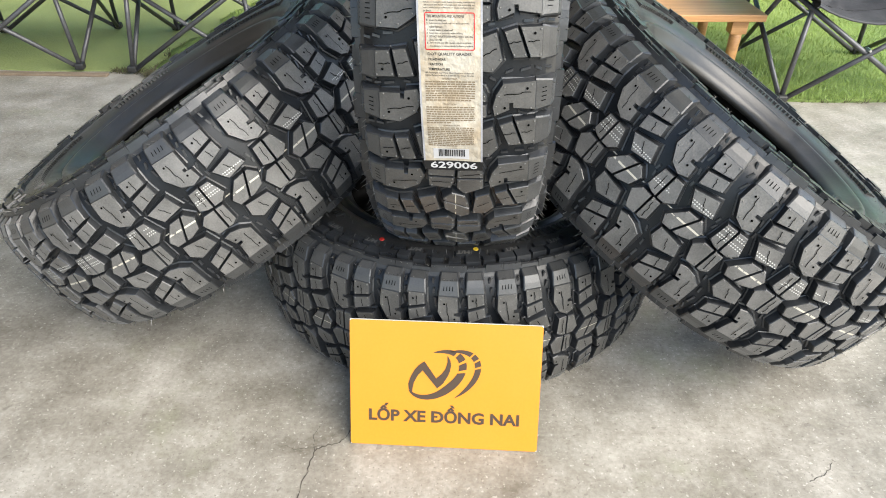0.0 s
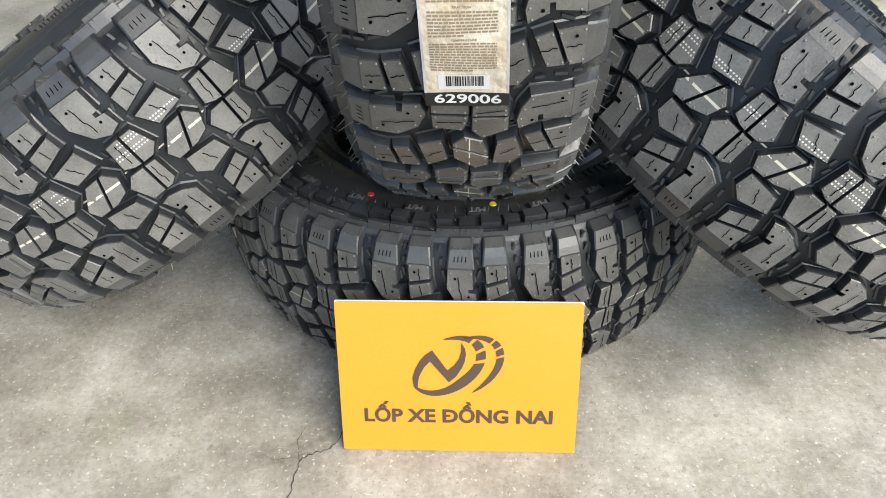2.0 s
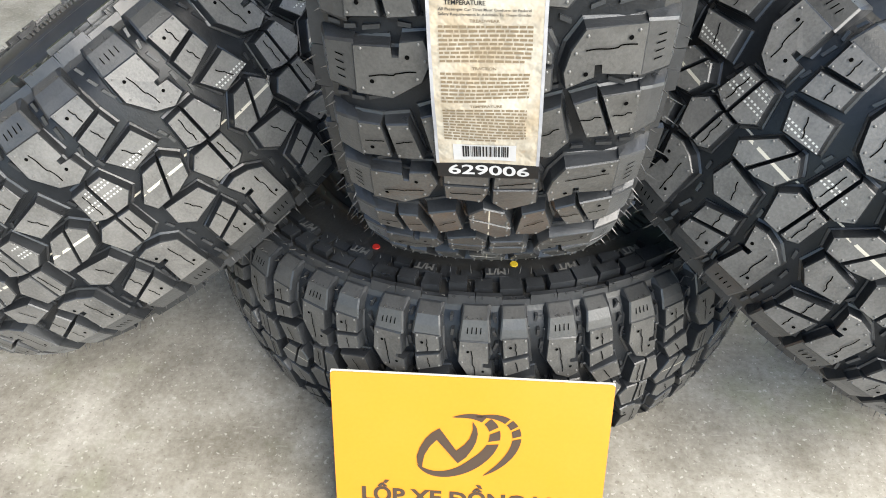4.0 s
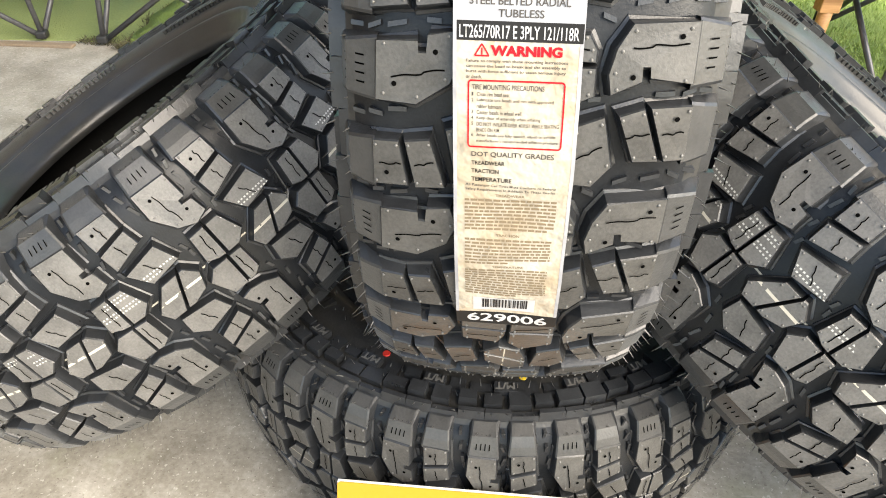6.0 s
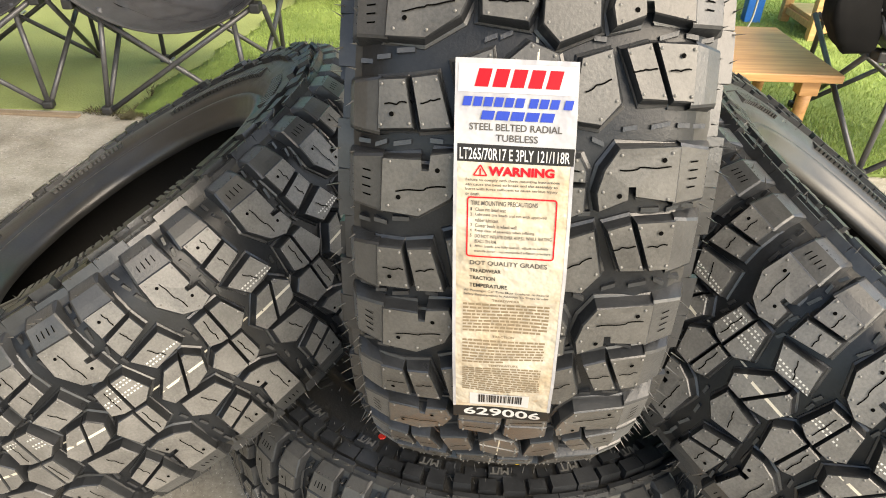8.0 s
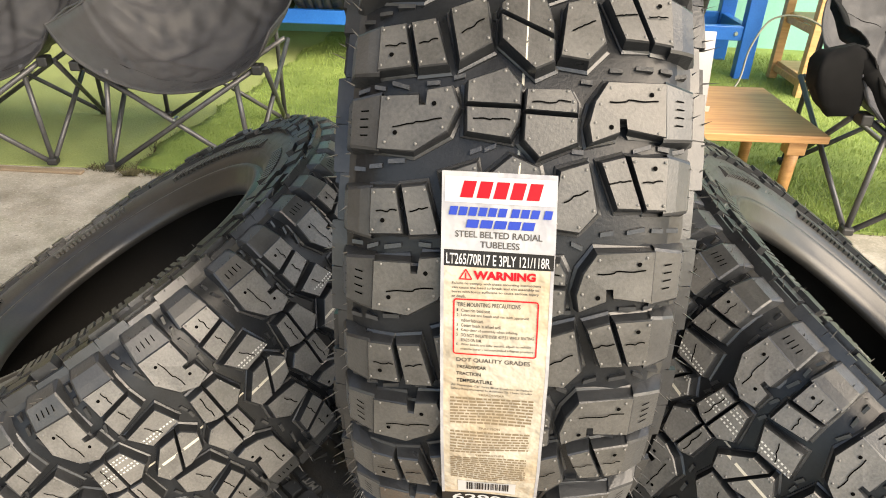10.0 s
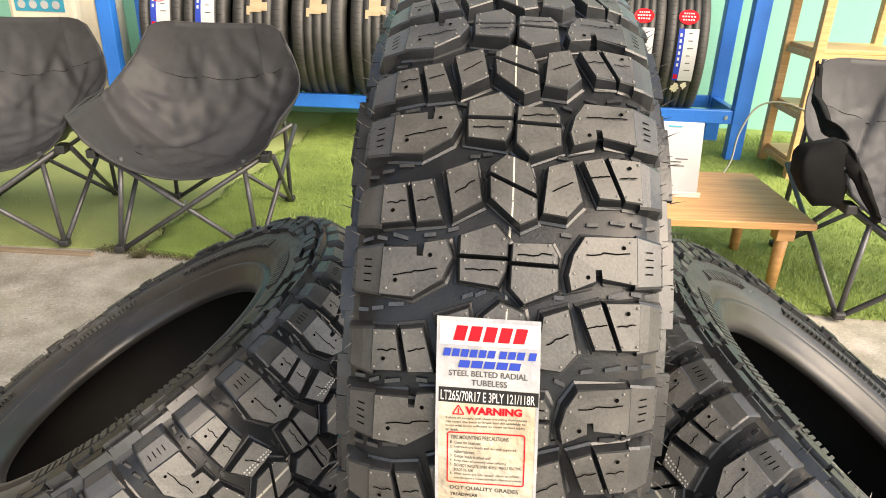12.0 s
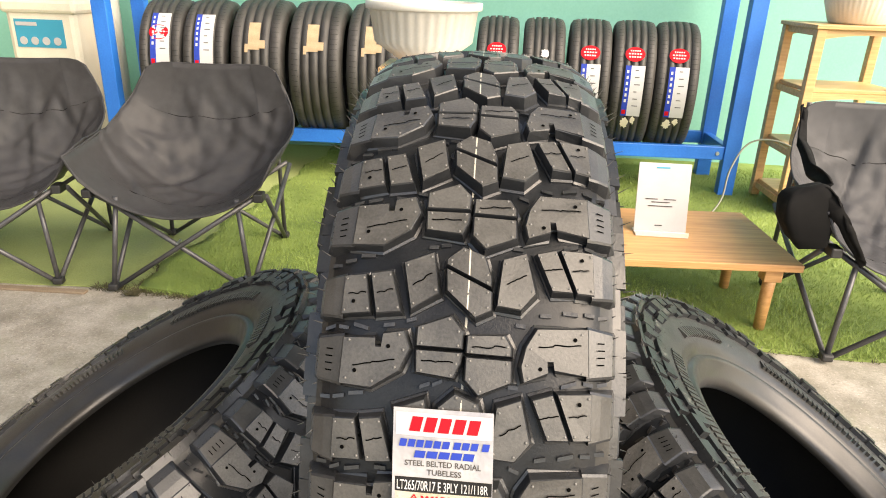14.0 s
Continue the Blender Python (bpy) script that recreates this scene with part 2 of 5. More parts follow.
def box(bm, lo, hi, m=None, bevel=0.0, mat=0):
    r = bmesh.ops.create_cube(bm, size=1)
    vs = r["verts"]
    for v in vs:
        v.co = Vector([lo[i] + (v.co[i] + 0.5) * (hi[i] - lo[i]) for i in range(3)])
    faces = {f for v in vs for f in v.link_faces}
    if bevel:
        edges = list({e for v in vs for e in v.link_edges})
        out = bmesh.ops.bevel(bm, geom=edges, offset=bevel, segments=2, profile=0.5, affect="EDGES")
        faces = set(out["faces"]) | {f for f in faces if f.is_valid}
        vs = list({v for f in faces for v in f.verts})
    for f in faces:
        f.material_index = mat
    if m is not None:
        for v in vs:
            v.co = m @ v.co
    return vs


def tube(bm, points, radius, sides=10, mat=0, cap=True):
    """A round tube along a line of points."""
    pts = [Vector(p) for p in points]
    rings, up = [], None
    for i, p in enumerate(pts):
        d = (pts[min(i + 1, len(pts) - 1)] - pts[max(i - 1, 0)]).normalized()
        if up is None:
            up = d.orthogonal().normalized()
        up = (up - d * up.dot(d)).normalized()
        side = d.cross(up)
        r = radius[i] if isinstance(radius, (list, tuple)) else radius
        rings.append([bm.verts.new(p + r * (math.cos(a) * up + math.sin(a) * side)) for a in (2 * math.pi * k / sides for k in range(sides))])
    for a, b in zip(rings, rings[1:]):
        for k in range(sides):
            f = bm.faces.new((a[k], a[(k + 1) % sides], b[(k + 1) % sides], b[k]))
            f.smooth, f.material_index = True, mat
    if cap:
        for r in (rings[0], rings[-1]):
            bm.faces.new(r).material_index = mat


def revolve(bm, profile, steps, mats=None, closed=True):
    """Turns a line of (radius, height) about the z axis."""
    rings = []
    for k in range(steps):
        a = 2 * math.pi * k / steps
        ca, sa = math.cos(a), math.sin(a)
        rings.append([bm.verts.new((r * ca, r * sa, z)) for r, z in profile])
    n = len(profile)
    for k in range(steps):
        a, b = rings[k], rings[(k + 1) % steps]
        for i in range(n if closed else n - 1):
            j = (i + 1) % n
            f = bm.faces.new((a[i], b[i], b[j], a[j]))
            f.smooth = True
            if mats:
                f.material_index = mats[i]


def text_mesh(body, size, bold=0.0, shear=0.0, align="CENTER"):
    """A flat bmesh of letters in Blender's own font."""
    cu = bpy.data.curves.new("letters", "FONT")
    cu.body, cu.size, cu.align_x, cu.shear, cu.offset = body, size, align, shear, bold
    cu.resolution_u = 3
    ob = new("letters", cu)
    me = ob.evaluated_get(bpy.context.evaluated_depsgraph_get()).to_mesh()
    bm = bmesh.new()
    bm.from_mesh(me)
    ob.evaluated_get(bpy.context.evaluated_depsgraph_get()).to_mesh_clear()
    bpy.data.objects.remove(ob)
    bpy.data.curves.remove(cu)
    return bm


def extent(bm):
    xs, ys = [v.co.x for v in bm.verts], [v.co.y for v in bm.verts]
    return min(xs), max(xs), min(ys), max(ys)


def fit_letters(body, x0, x1, y0, y1, bold=0.0, shear=0.0):
    """Letters stretched into a rectangle."""
    bm = text_mesh(body, 1.0, bold, shear)
    a, b, c, d = extent(bm)
    for v in bm.verts:
        v.co.x = x0 + (v.co.x - a) / (b - a) * (x1 - x0)
        v.co.y = y0 + (v.co.y - c) / (d - c) * (y1 - y0)
    return bm


def flat_poly(bm, pts, mat=0):
    f = bm.faces.new([bm.verts.new((x, y, 0)) for x, y in pts])
    f.material_index = mat
    return f


# ---------------------------------------------------------------- the room
def room():
    bm = bmesh.new()
    box(bm, (-40, -40, -0.3), (40, 40, 0.0))
    part("floor", bm, CONCRETE, label="stained grey concrete floor with cracks").update_tag()
    tagged(bpy.data.objects["floor"], "", "floor", "", "structure")
    for name, lo, hi, mat, text in (
        ("wall_north", (-4.2, 4.75, 0), (4.2, 4.95, 3.2), WALL, "teal painted plaster wall behind the tyre rack"),
        # added wall, out of view, dark so the left tyre reflects less light
        ("added_wall_west", (-3.5, -1.0, 0), (-3.3, 4.75, 3.2), SIDE_WALL, "plain dark brown unseen side wall added to darken reflections"),
    ):
        bm = bmesh.new()
        box(bm, lo, hi)
        tagged(part(name, bm, mat), text, "wall", "", "structure")
    # added canopy, out of view, sized to keep overhead sky off the tyres
    bm = bmesh.new()
    box(bm, (-1.8, -0.6, 3.2), (1.5, 1.95, 3.35))
    tagged(part("ceiling", bm, CEILING), "plain white unseen canopy added over the tyres to block skylight", "ceiling", "", "structure")
    # added rear strip, out of view; the gap before it lets skylight in
    bm = bmesh.new()
    box(bm, (-4.2, 4.0, 3.2), (4.2, 4.95, 3.35))
    tagged(part("ceiling", bm, CEILING), "plain white unseen ceiling strip added over the rack", "ceiling", "", "structure")
    # crack in the concrete
    rng = random.Random(5)
    bm = bmesh.new()
    for path, w in (
        ([(-0.172, 0.56), (-0.178, 0.66), (-0.166, 0.74), (-0.162, 0.786), (-0.15, 0.80), (-0.128, 0.803), (-0.116, 0.816), (-0.10, 0.86)], 0.0007),
        ([(-0.162, 0.786), (-0.17, 0.82), (-0.163, 0.84)], 0.0003),
        ([(-0.15, 0.80), (-0.19, 0.79), (-0.215, 0.80)], 0.00025),
        ([(0.60, 0.76), (0.63, 0.775), (0.655, 0.80)], 0.0005),
    ):
        fine = []
        for (x0, y0), (x1, y1) in zip(path, path[1:]):
            for k in range(7):
                f = k / 7
                fine.append((x0 + (x1 - x0) * f + rng.uniform(-1, 1) * 0.0022, y0 + (y1 - y0) * f + rng.uniform(-1, 1) * 0.0022))
        rows = []
        for i, (x, y) in enumerate(fine):
            a, b = fine[max(0, i - 1)], fine[min(len(fine) - 1, i + 1)]
            d = Vector((b[0] - a[0], b[1] - a[1])).normalized()
            ww = w * rng.uniform(0.4, 1.5)
            rows.append((bm.verts.new((x - d.y * ww, y + d.x * ww, 0.0006)), bm.verts.new((x + d.y * ww, y - d.x * ww, 0.0006))))
        for a, b in zip(rows, rows[1:]):
            bm.faces.new((a[0], a[1], b[1], b[0]))
    tagged(part("floor_crack", bm, CRACK), "thin dark crack running through the concrete floor", "crack", "", "structure")


room()


def turf_edge(x):
    """Front edge of the turf, which is not quite straight."""
    return 2.40 - 0.068 * x - 0.02 * math.sin(2.1 * x + 0.6) + 0.010 * math.sin(9 * x)


SEAM = -1.13  # where the bright mat ends and the dusty one begins


def seam_x(y):
    return SEAM + 0.10 * max(0.0, y - 2.45) + 0.02 * math.sin(13 * y) + 0.008 * math.sin(41 * y)


def lawn():
    def mat(name, x0, x1, z, material, label):
        bm = bmesh.new()
        nx, ny = 120, 40
        grid = []
        for i in range(nx + 1):
            col = []
            for j in range(ny + 1):
                x = x0 + (x1 - x0) * i / nx
                y = turf_edge(x) + (4.75 - turf_edge(x)) * (j / ny) ** 1.6
                w = max(0.0, 1 - i / 12) if x0 > -2 else 0.0
                x = x * (1 - w) + (seam_x(y) + (x - x0)) * w
                col.append(bm.verts.new((x, y, z + 0.004 * noise.noise((x * 3, y * 3, 0)) + 0.012 * w * w * max(0.0, 1 - (y - 2.4)))))
            grid.append(col)
        for a, b in zip(grid, grid[1:]):
            for j in range(ny):
                bm.faces.new((a[j], b[j], b[j + 1], a[j + 1])).smooth = True
        rim = [g[0] for g in grid]
        if x0 > -2:
            rim = grid[0][::-1] + rim[1:]
        low = [bm.verts.new((v.co.x, v.co.y, 0.0)) for v in rim]
        for i in range(len(rim) - 1):
            bm.faces.new((low[i], low[i + 1], rim[i + 1], rim[i]))
        tagged(part(name, bm, material), label, "turf", "", "structure")

    mat("turf_mat", SEAM, 4.0, 0.010, TURF, "green artificial turf laid over the concrete floor")
    mat("turf_mat", -4.0, SEAM + 0.25, 0.004, OLD_TURF, "dusty pale strip of artificial turf beside the green one")
    bm = bmesh.new()
    box(bm, (-3.3, 2.452, 0.0), (-1.27, 2.478, 0.009), bevel=0.002)
    tagged(part("trim", bm, STRIP), "thin brown strip along the edge of the turf", "trim", "", "structure")
    # frayed tufts along the front and the seam
    rng = random.Random(23)
    verts, faces = [], []
    for k in range(2600):
        if k < 900:
            y = 2.46 + 0.45 * rng.random() ** 2.2
            x = seam_x(y) + rng.gauss(0, 0.012)
        elif k < 1500:
            x = rng.uniform(-1.27, -0.90)
            y = turf_edge(x) + rng.gauss(0, 0.014)
        else:
            x = rng.uniform(-1.1, 2.4)
            y = turf_edge(x) + rng.gauss(0, 0.006)
        a, w, h = rng.uniform(0, 6.28), rng.uniform(0.001, 0.0026), rng.uniform(0.006, 0.022)
        n = len(verts)
        verts += [(x - math.cos(a) * w, y - math.sin(a) * w, 0.002), (x + math.cos(a) * w, y + math.sin(a) * w, 0.002), (x + rng.gauss(0, 0.012), y + rng.gauss(0, 0.012), h)]
        faces.append((n, n + 1, n + 2))
    me = bpy.data.meshes.new("turf_fray")
    me.from_pydata(verts, [], faces)
    me.materials.append(FRAY)
    tagged(new("turf_fray", me), "dark frayed fibres along the edge of the turf", "turf", "", "stuff")
    rng = random.Random(11)
    verts, faces = [], []
    for _ in range(150000):
        x = rng.uniform(SEAM + 0.01, 2.6)
        e = turf_edge(x)
        y = e + (4.6 - e) * rng.random() ** 1.35
        if x < seam_x(y):
            continue
        h, w, a = rng.uniform(0.008, 0.016), rng.uniform(0.0008, 0.0015), rng.uniform(0, math.pi)
        dx, dy = math.cos(a) * w, math.sin(a) * w
        lx, ly = rng.gauss(0, 0.007), rng.gauss(0, 0.007)
        k = len(verts)
        verts += [(x - dx, y - dy, 0.008), (x + dx, y + dy, 0.008), (x + lx, y + ly, 0.010 + h)]
        faces.append((k, k + 1, k + 2))
    me = bpy.data.meshes.new("turf_blades")
    me.from_pydata(verts, [], faces)
    me.materials.append(BLADE)
    tagged(new("turf_blades", me), "short green plastic blades of the artificial turf", "turf", "", "stuff")


lawn()

# ---------------------------------------------------------------- mud-terrain tyres
R0 = 0.402
# outline of the carcass: (radius, half width), outside and then inside
OUTSIDE = [(0.3862, 0.0), (0.3857, 0.05), (0.3832, 0.085), (0.3788, 0.100), (0.3725, 0.110), (0.366, 0.117), (0.3625, 0.1235), (0.3600, 0.1285), (0.3565, 0.1285), (0.354, 0.1245),
           (0.345, 0.1255), (0.330, 0.128), (0.312, 0.129), (0.292, 0.127), (0.272, 0.1215), (0.258, 0.1152), (0.2550, 0.1105), (0.2520, 0.1108), (0.2490, 0.1160), (0.2415, 0.1158), (0.2390, 0.1125), (0.2345, 0.1085), (0.226, 0.0990), (0.2220, 0.0970), (0.219, 0.0925), (0.2155, 0.086)]
INSIDE = [(0.2165, 0.076), (0.224, 0.078), (0.240, 0.093), (0.262, 0.108), (0.290, 0.120), (0.318, 0.123), (0.345, 0.118), (0.364, 0.104), (0.374, 0.080), (0.377, 0.0)]


def top_r(s):
    s = abs(s)
    return R0 - 1.05 * min(s, 0.098) ** 2 - (0 if s < 0.098 else (s - 0.098) * 0.5 + max(0, s - 0.119) * 2.2)


def base_r(s):
    s = abs(s)
    pts = [(b, a) for a, b in OUTSIDE[:9]]
    for (s0, r0), (s1, r1) in zip(pts, pts[1:]):
        if s <= s1:
            return r0 + (r1 - r0) * (s - s0) / (s1 - s0) - 0.003
    return pts[-1][1] - 0.003


# blocks of one pitch: corners as (millimetres across, pitches along)
BLOCKS = {
    "shoulder_wide": [(-97, .135), (-71, .14), (-70.5, .08), (-66, .08), (-65, .17), (-49, .195), (-44, .076), (-51, -.065), (-72, -.186), (-98, -.177)],
    "centre_left_a": [(-37, .23), (-12, .31), (-2.5, .217), (-2.5, .105), (-37, .11)],
    "centre_left_b": [(-37, .075), (-2.5, .07), (-3.5, .0), (-8, -.09), (-36, -.065)],
    "centre_right_a": [(3, .19), (31, .2), (36, .13), (36, .072), (2.5, .078)],
    "centre_right_b": [(2.5, .043), (36.5, .037), (37, -.10), (13, -.19), (2.5, -.10)],
    "shoulder_wide_far": [(57, .26), (97, .285), (98, -.03), (71, .0), (70, .055), (65.5, .055), (66, -.02), (48, -.09), (45.5, .01), (49, .14)],
    "shoulder_a": [(-101, .575), (-84, .585), (-78, .322), (-101, .305)],
    "shoulder_b": [(-79, .59), (-63, .61), (-53, .335), (-72, .318)],
    "mid_left": [(-52, .676), (-29, .754), (-23.5, .474), (-44, .355)],
    "centre_split_a": [(-17, .71), (-5, .80), (12, .745), (18, .60), (18, .535), (-17, .675)],
    "centre_split_b": [(-17, .64), (18.5, .495), (19, .37), (7, .32), (-15.5, .49)],
    "mid_right": [(28, .727), (46, .784), (54, .507), (43, .39), (24.5, .406)],
    "far_a": [(55.5, .79), (70.5, .83), (84, .54), (68, .54)],
    "far_b": [(75, .835), (101, .845), (102, .54), (88.5, .54)],
}
RAMPS = [(-97, -124.5, -.195, .165, -1), (-100, -124.5, .265, .60, -1), (97, 124.5, -.06, .31, 1), (100.5, 124.5, .50, .87, 1)]
SIPES = [((-88, -.045), (-54, -.005)), ((-33, .015), (-8, .0)), ((6, .12), (32, .125)), ((58, .15), (92, .165)), ((-97, .45), (-82, .45)), ((-73, .46), (-60, .475)),
         ((-44, .52), (-29, .60)), ((31, .56), (47, .62)), ((60, .68), (76, .69)), ((84, .70), (98, .70))]
WALL_RIBS = [((-51, -.065), (-72, -.186)), ((-72, -.186), (-97, -.178)), ((97, -.03), (71, .0)), ((66, -.02), (48, -.09)), ((-53, .335), (-72, .318)), ((-78, .32), (-101, .305)), ((102, .54), (88.5, .54)), ((84, .54), (68, .54)),
             ((-97, .14), (-71, .145)), ((57, .26), (97, .285))]
HOLES = [(-86, -.085), (-92, .39), (87, .21), (92, .78), (-60, .09), (60, .0)]
BARS = [(-112, .215, 9), (-100, .215, 8), (-112, .70, 9), (-100, .72, 9), (112, .405, 9), (100, .405, 8), (112, -.09, 9), (100, -.09, 8), (-85, .225, 12), (-62, .245, 9), (-85, -.245, 12), (84, .40, 12), (64, .375, 9), (84, -.10, 12), (-44, .29, 8), (44, .29, 8), (-30, -.16, 8), (0, -.26, 8), (40, .86, 8), (-20, .86, 8)]


def tread_point(s_mm, phi, lift=0.0, r=None):
    s = s_mm / 1000
    rr = (top_r(s) if r is None else r) + lift
    return Vector((rr * math.cos(phi), rr * math.sin(phi), -s))


def build_tyre(name, m, pitches, first, label, block_mat, seed=1, group="stacked mud-terrain tyres"):
    """A mud-terrain tyre about its own z axis; first: the angle (degrees) of one wide shoulder block."""
    rng = random.Random(seed)
    root = thing(name, m, label, "tyre", group)
    P = 2 * math.pi / pitches
    # carcass with beads and inner liner
    bm = bmesh.new()
    out = [(r, z) for r, z in OUTSIDE]
    prof = [(r, -z) for r, z in reversed(out[1:])] + out + INSIDE + [(r, -z) for r, z in reversed(INSIDE[:-1])]
    n_out = 2 * len(out) - 1
    mid = len(out) - 1
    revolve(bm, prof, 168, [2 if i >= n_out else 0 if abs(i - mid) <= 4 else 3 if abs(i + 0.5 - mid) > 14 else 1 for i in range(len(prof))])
    part("carcass", bm, [SHADED_GROOVE, RUBBER_SIDE, LINER, BEAD], root, smooth=True)

    # tread blocks, as one moulded tread
    bm = bmesh.new()
    rings = []

    def block(poly, phi0):
        n = len(poly)
        cs, cv = sum(p[0] for p in poly) / n, sum(p[1] for p in poly) / n
        unit = P * R0 * 1000
        low, ledge, step, mid, top = [], [], [], [], []
        lip = rng.uniform(0.0040, 0.0052)
        sink = rng.uniform(-0.0003, 0.0003)
        for s, v in poly:
            ds, dv = s - cs, (v - cv) * unit
            d = math.hypot(ds, dv)
            for ring, grow, lift in ((low, 6.6, None), (ledge, 5.9, None), (step, 3.4, None), (mid, 1.3, -0.0012), (top, 0.2, 0.0)):
                k = 1 + grow / d
                ss, ph = cs + ds * k, phi0 + (cv + (v - cv) * k) * P
                if lift is None:
                    ring.append(bm.verts.new(tread_point(ss, ph, 0, base_r(ss / 1000) + (0 if ring is low else lip if ring is ledge else lip + 0.0008))))
                else:
                    ring.append(bm.verts.new(tread_point(ss, ph, lift + sink)))
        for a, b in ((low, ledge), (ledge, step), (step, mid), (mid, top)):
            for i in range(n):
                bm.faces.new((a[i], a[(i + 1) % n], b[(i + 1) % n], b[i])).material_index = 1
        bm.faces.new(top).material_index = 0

    def ramp_block(s0, s1, v0, v1, phi0):
        cols = []
        for t in (0.0, 0.4, 0.80, 1.0):
            s = s0 + (s1 - s0) * t
            tw = 0.03 * t
            hi, lo = top_r(s / 1000) - 0.0012, base_r(s / 1000)
            cols.append([bm.verts.new(tread_point(s, phi0 + v * P, 0, r)) for v, r in ((v0 - .012, lo), (v0 + tw, hi - .0012), (v0 + tw + .018, hi), (v1 - tw - .018, hi), (v1 - tw, hi - .0012), (v1 + .012, lo))])
        for a, b in zip(cols, cols[1:]):
            for i in range(5):
                bm.faces.new((a[i], a[i + 1], b[i + 1], b[i])).material_index = 2 if i == 2 else 1
        bm.faces.new(cols[-1]).material_index = 1

    for k in range(pitches):
        phi0 = radians(first) + k * P
        for poly in BLOCKS.values():
            block(poly, phi0)
        for s0, s1, v0, v1, _ in RAMPS:
            ramp_block(s0, s1, v0, v1, phi0)
    part("tread", bm, [block_mat, RUBBER, RAMP_TOP], root, "deep tread blocks with faces coloured a lit grey")

    # fine ribs on the walls of the shoulder blocks
    bm = bmesh.new()
    unit = P * R0 * 1000
    for k in range(pitches):
        phi0 = radians(first) + k * P
        for (s0, v0), (s1, v1) in WALL_RIBS:
            ds, dv = s1 - s0, (v1 - v0) * unit
            L = math.hypot(ds, dv)
            ns, nv = dv / L, -ds / L
            n = int(L / 3.2)
            for i in range(n):
                f = (i + 0.5) / n
                s, v = s0 + (s1 - s0) * f, v0 + (v1 - v0) * f

                def at(out, along, r=None, lift=0.0):
                    ss, vv = s + ns * out + ds / L * along, v + (nv * out + dv / L * along) / unit
                    return bm.verts.new(tread_point(ss, phi0 + vv * P, lift, (base_r(ss / 1000) + r) if r is not None else None))

                t, o, a, b = at(0.9, 0, None, -0.0016), at(5.0, 0, 0.004), at(2.6, -0.8, 0.003), at(2.6, 0.8, 0.003)
                bm.faces.new((t, a, o)), bm.faces.new((t, o, b))
    tagged(part("wall_rib", bm, RUBBER, root), "", "", "", "stuff")

    # wavy sipes, vent holes and shoulder notches: flat black shapes for their shade
    bm = bmesh.new()

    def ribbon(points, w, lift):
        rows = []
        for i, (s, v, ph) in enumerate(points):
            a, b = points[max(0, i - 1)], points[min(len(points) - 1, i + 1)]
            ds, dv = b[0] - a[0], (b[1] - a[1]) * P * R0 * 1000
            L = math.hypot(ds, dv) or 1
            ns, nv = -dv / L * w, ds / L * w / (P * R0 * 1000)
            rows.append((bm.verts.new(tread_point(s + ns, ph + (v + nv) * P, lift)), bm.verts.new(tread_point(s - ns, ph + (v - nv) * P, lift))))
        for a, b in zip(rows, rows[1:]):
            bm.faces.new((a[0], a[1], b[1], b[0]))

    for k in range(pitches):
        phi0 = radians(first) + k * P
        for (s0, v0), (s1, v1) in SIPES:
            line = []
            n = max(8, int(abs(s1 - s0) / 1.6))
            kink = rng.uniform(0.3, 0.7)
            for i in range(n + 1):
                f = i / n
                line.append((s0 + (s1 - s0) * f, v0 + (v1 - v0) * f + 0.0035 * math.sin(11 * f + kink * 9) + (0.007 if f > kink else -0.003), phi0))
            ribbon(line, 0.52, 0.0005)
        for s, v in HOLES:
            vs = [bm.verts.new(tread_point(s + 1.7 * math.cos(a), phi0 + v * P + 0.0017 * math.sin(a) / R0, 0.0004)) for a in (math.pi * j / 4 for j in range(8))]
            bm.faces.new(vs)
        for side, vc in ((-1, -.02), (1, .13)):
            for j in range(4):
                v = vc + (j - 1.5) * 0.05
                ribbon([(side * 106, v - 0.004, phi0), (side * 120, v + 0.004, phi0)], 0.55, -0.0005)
    tagged(part("sipe_shade", bm, SLIT_SHADE, root, "thin wavy black ribbons painting the shade of sipes"), "", "", "", "stuff")

    # stone ejector bars in the grooves, moulding pips on the blocks
    bm = bmesh.new()
    for k in range(pitches):
        phi0 = radians(first) + k * P
        for s, v, w in BARS:
            ph = phi0 + v * P
            ring = []
            tilt = rng.uniform(-0.5, 0.5)
            for rr in (base_r(s / 1000), base_r(s / 1000) + 0.0058):
                ring.append([bm.verts.new(tread_point(s + a * w * 0.5, ph + (b * 0.0016 + a * tilt * 0.004) / R0, 0, rr)) for a, b in ((-1, -1), (1, -1), (1, 1), (-1, 1))])
            bm.faces.new(ring[1])
            for i in range(4):
                bm.faces.new((ring[0][i], ring[0][(i + 1) % 4], ring[1][(i + 1) % 4], ring[1][i]))
    tagged(part("groove_bar", bm, RUBBER, root), "", "", "", "stuff")
    bm = bmesh.new()
    for k in range(pitches):
        phi0 = radians(first) + k * P
        for poly in BLOCKS.values():
            n = len(poly)
            cs, cv = sum(p[0] for p in poly) / n, sum(p[1] for p in poly) / n
            for s, v in poly:
                if n == 10 and abs(abs(s) - 68) < 4:
                    continue
                s2, v2 = s + (cs - s) * 0.16, v + (cv - v) * 0.16
                base = [tread_point(s2 + 1.25 * math.cos(a), phi0 + v2 * P + 0.00125 * math.sin(a) / R0, 0.0) for a in (math.pi * j / 3 for j in range(6))]
                tip = bm.verts.new(tread_point(s2, phi0 + v2 * P, 0.0016))
                ring = [bm.verts.new(p) for p in base]
                for i in range(6):
                    bm.faces.new((ring[i], ring[(i + 1) % 6], tip)).smooth = True
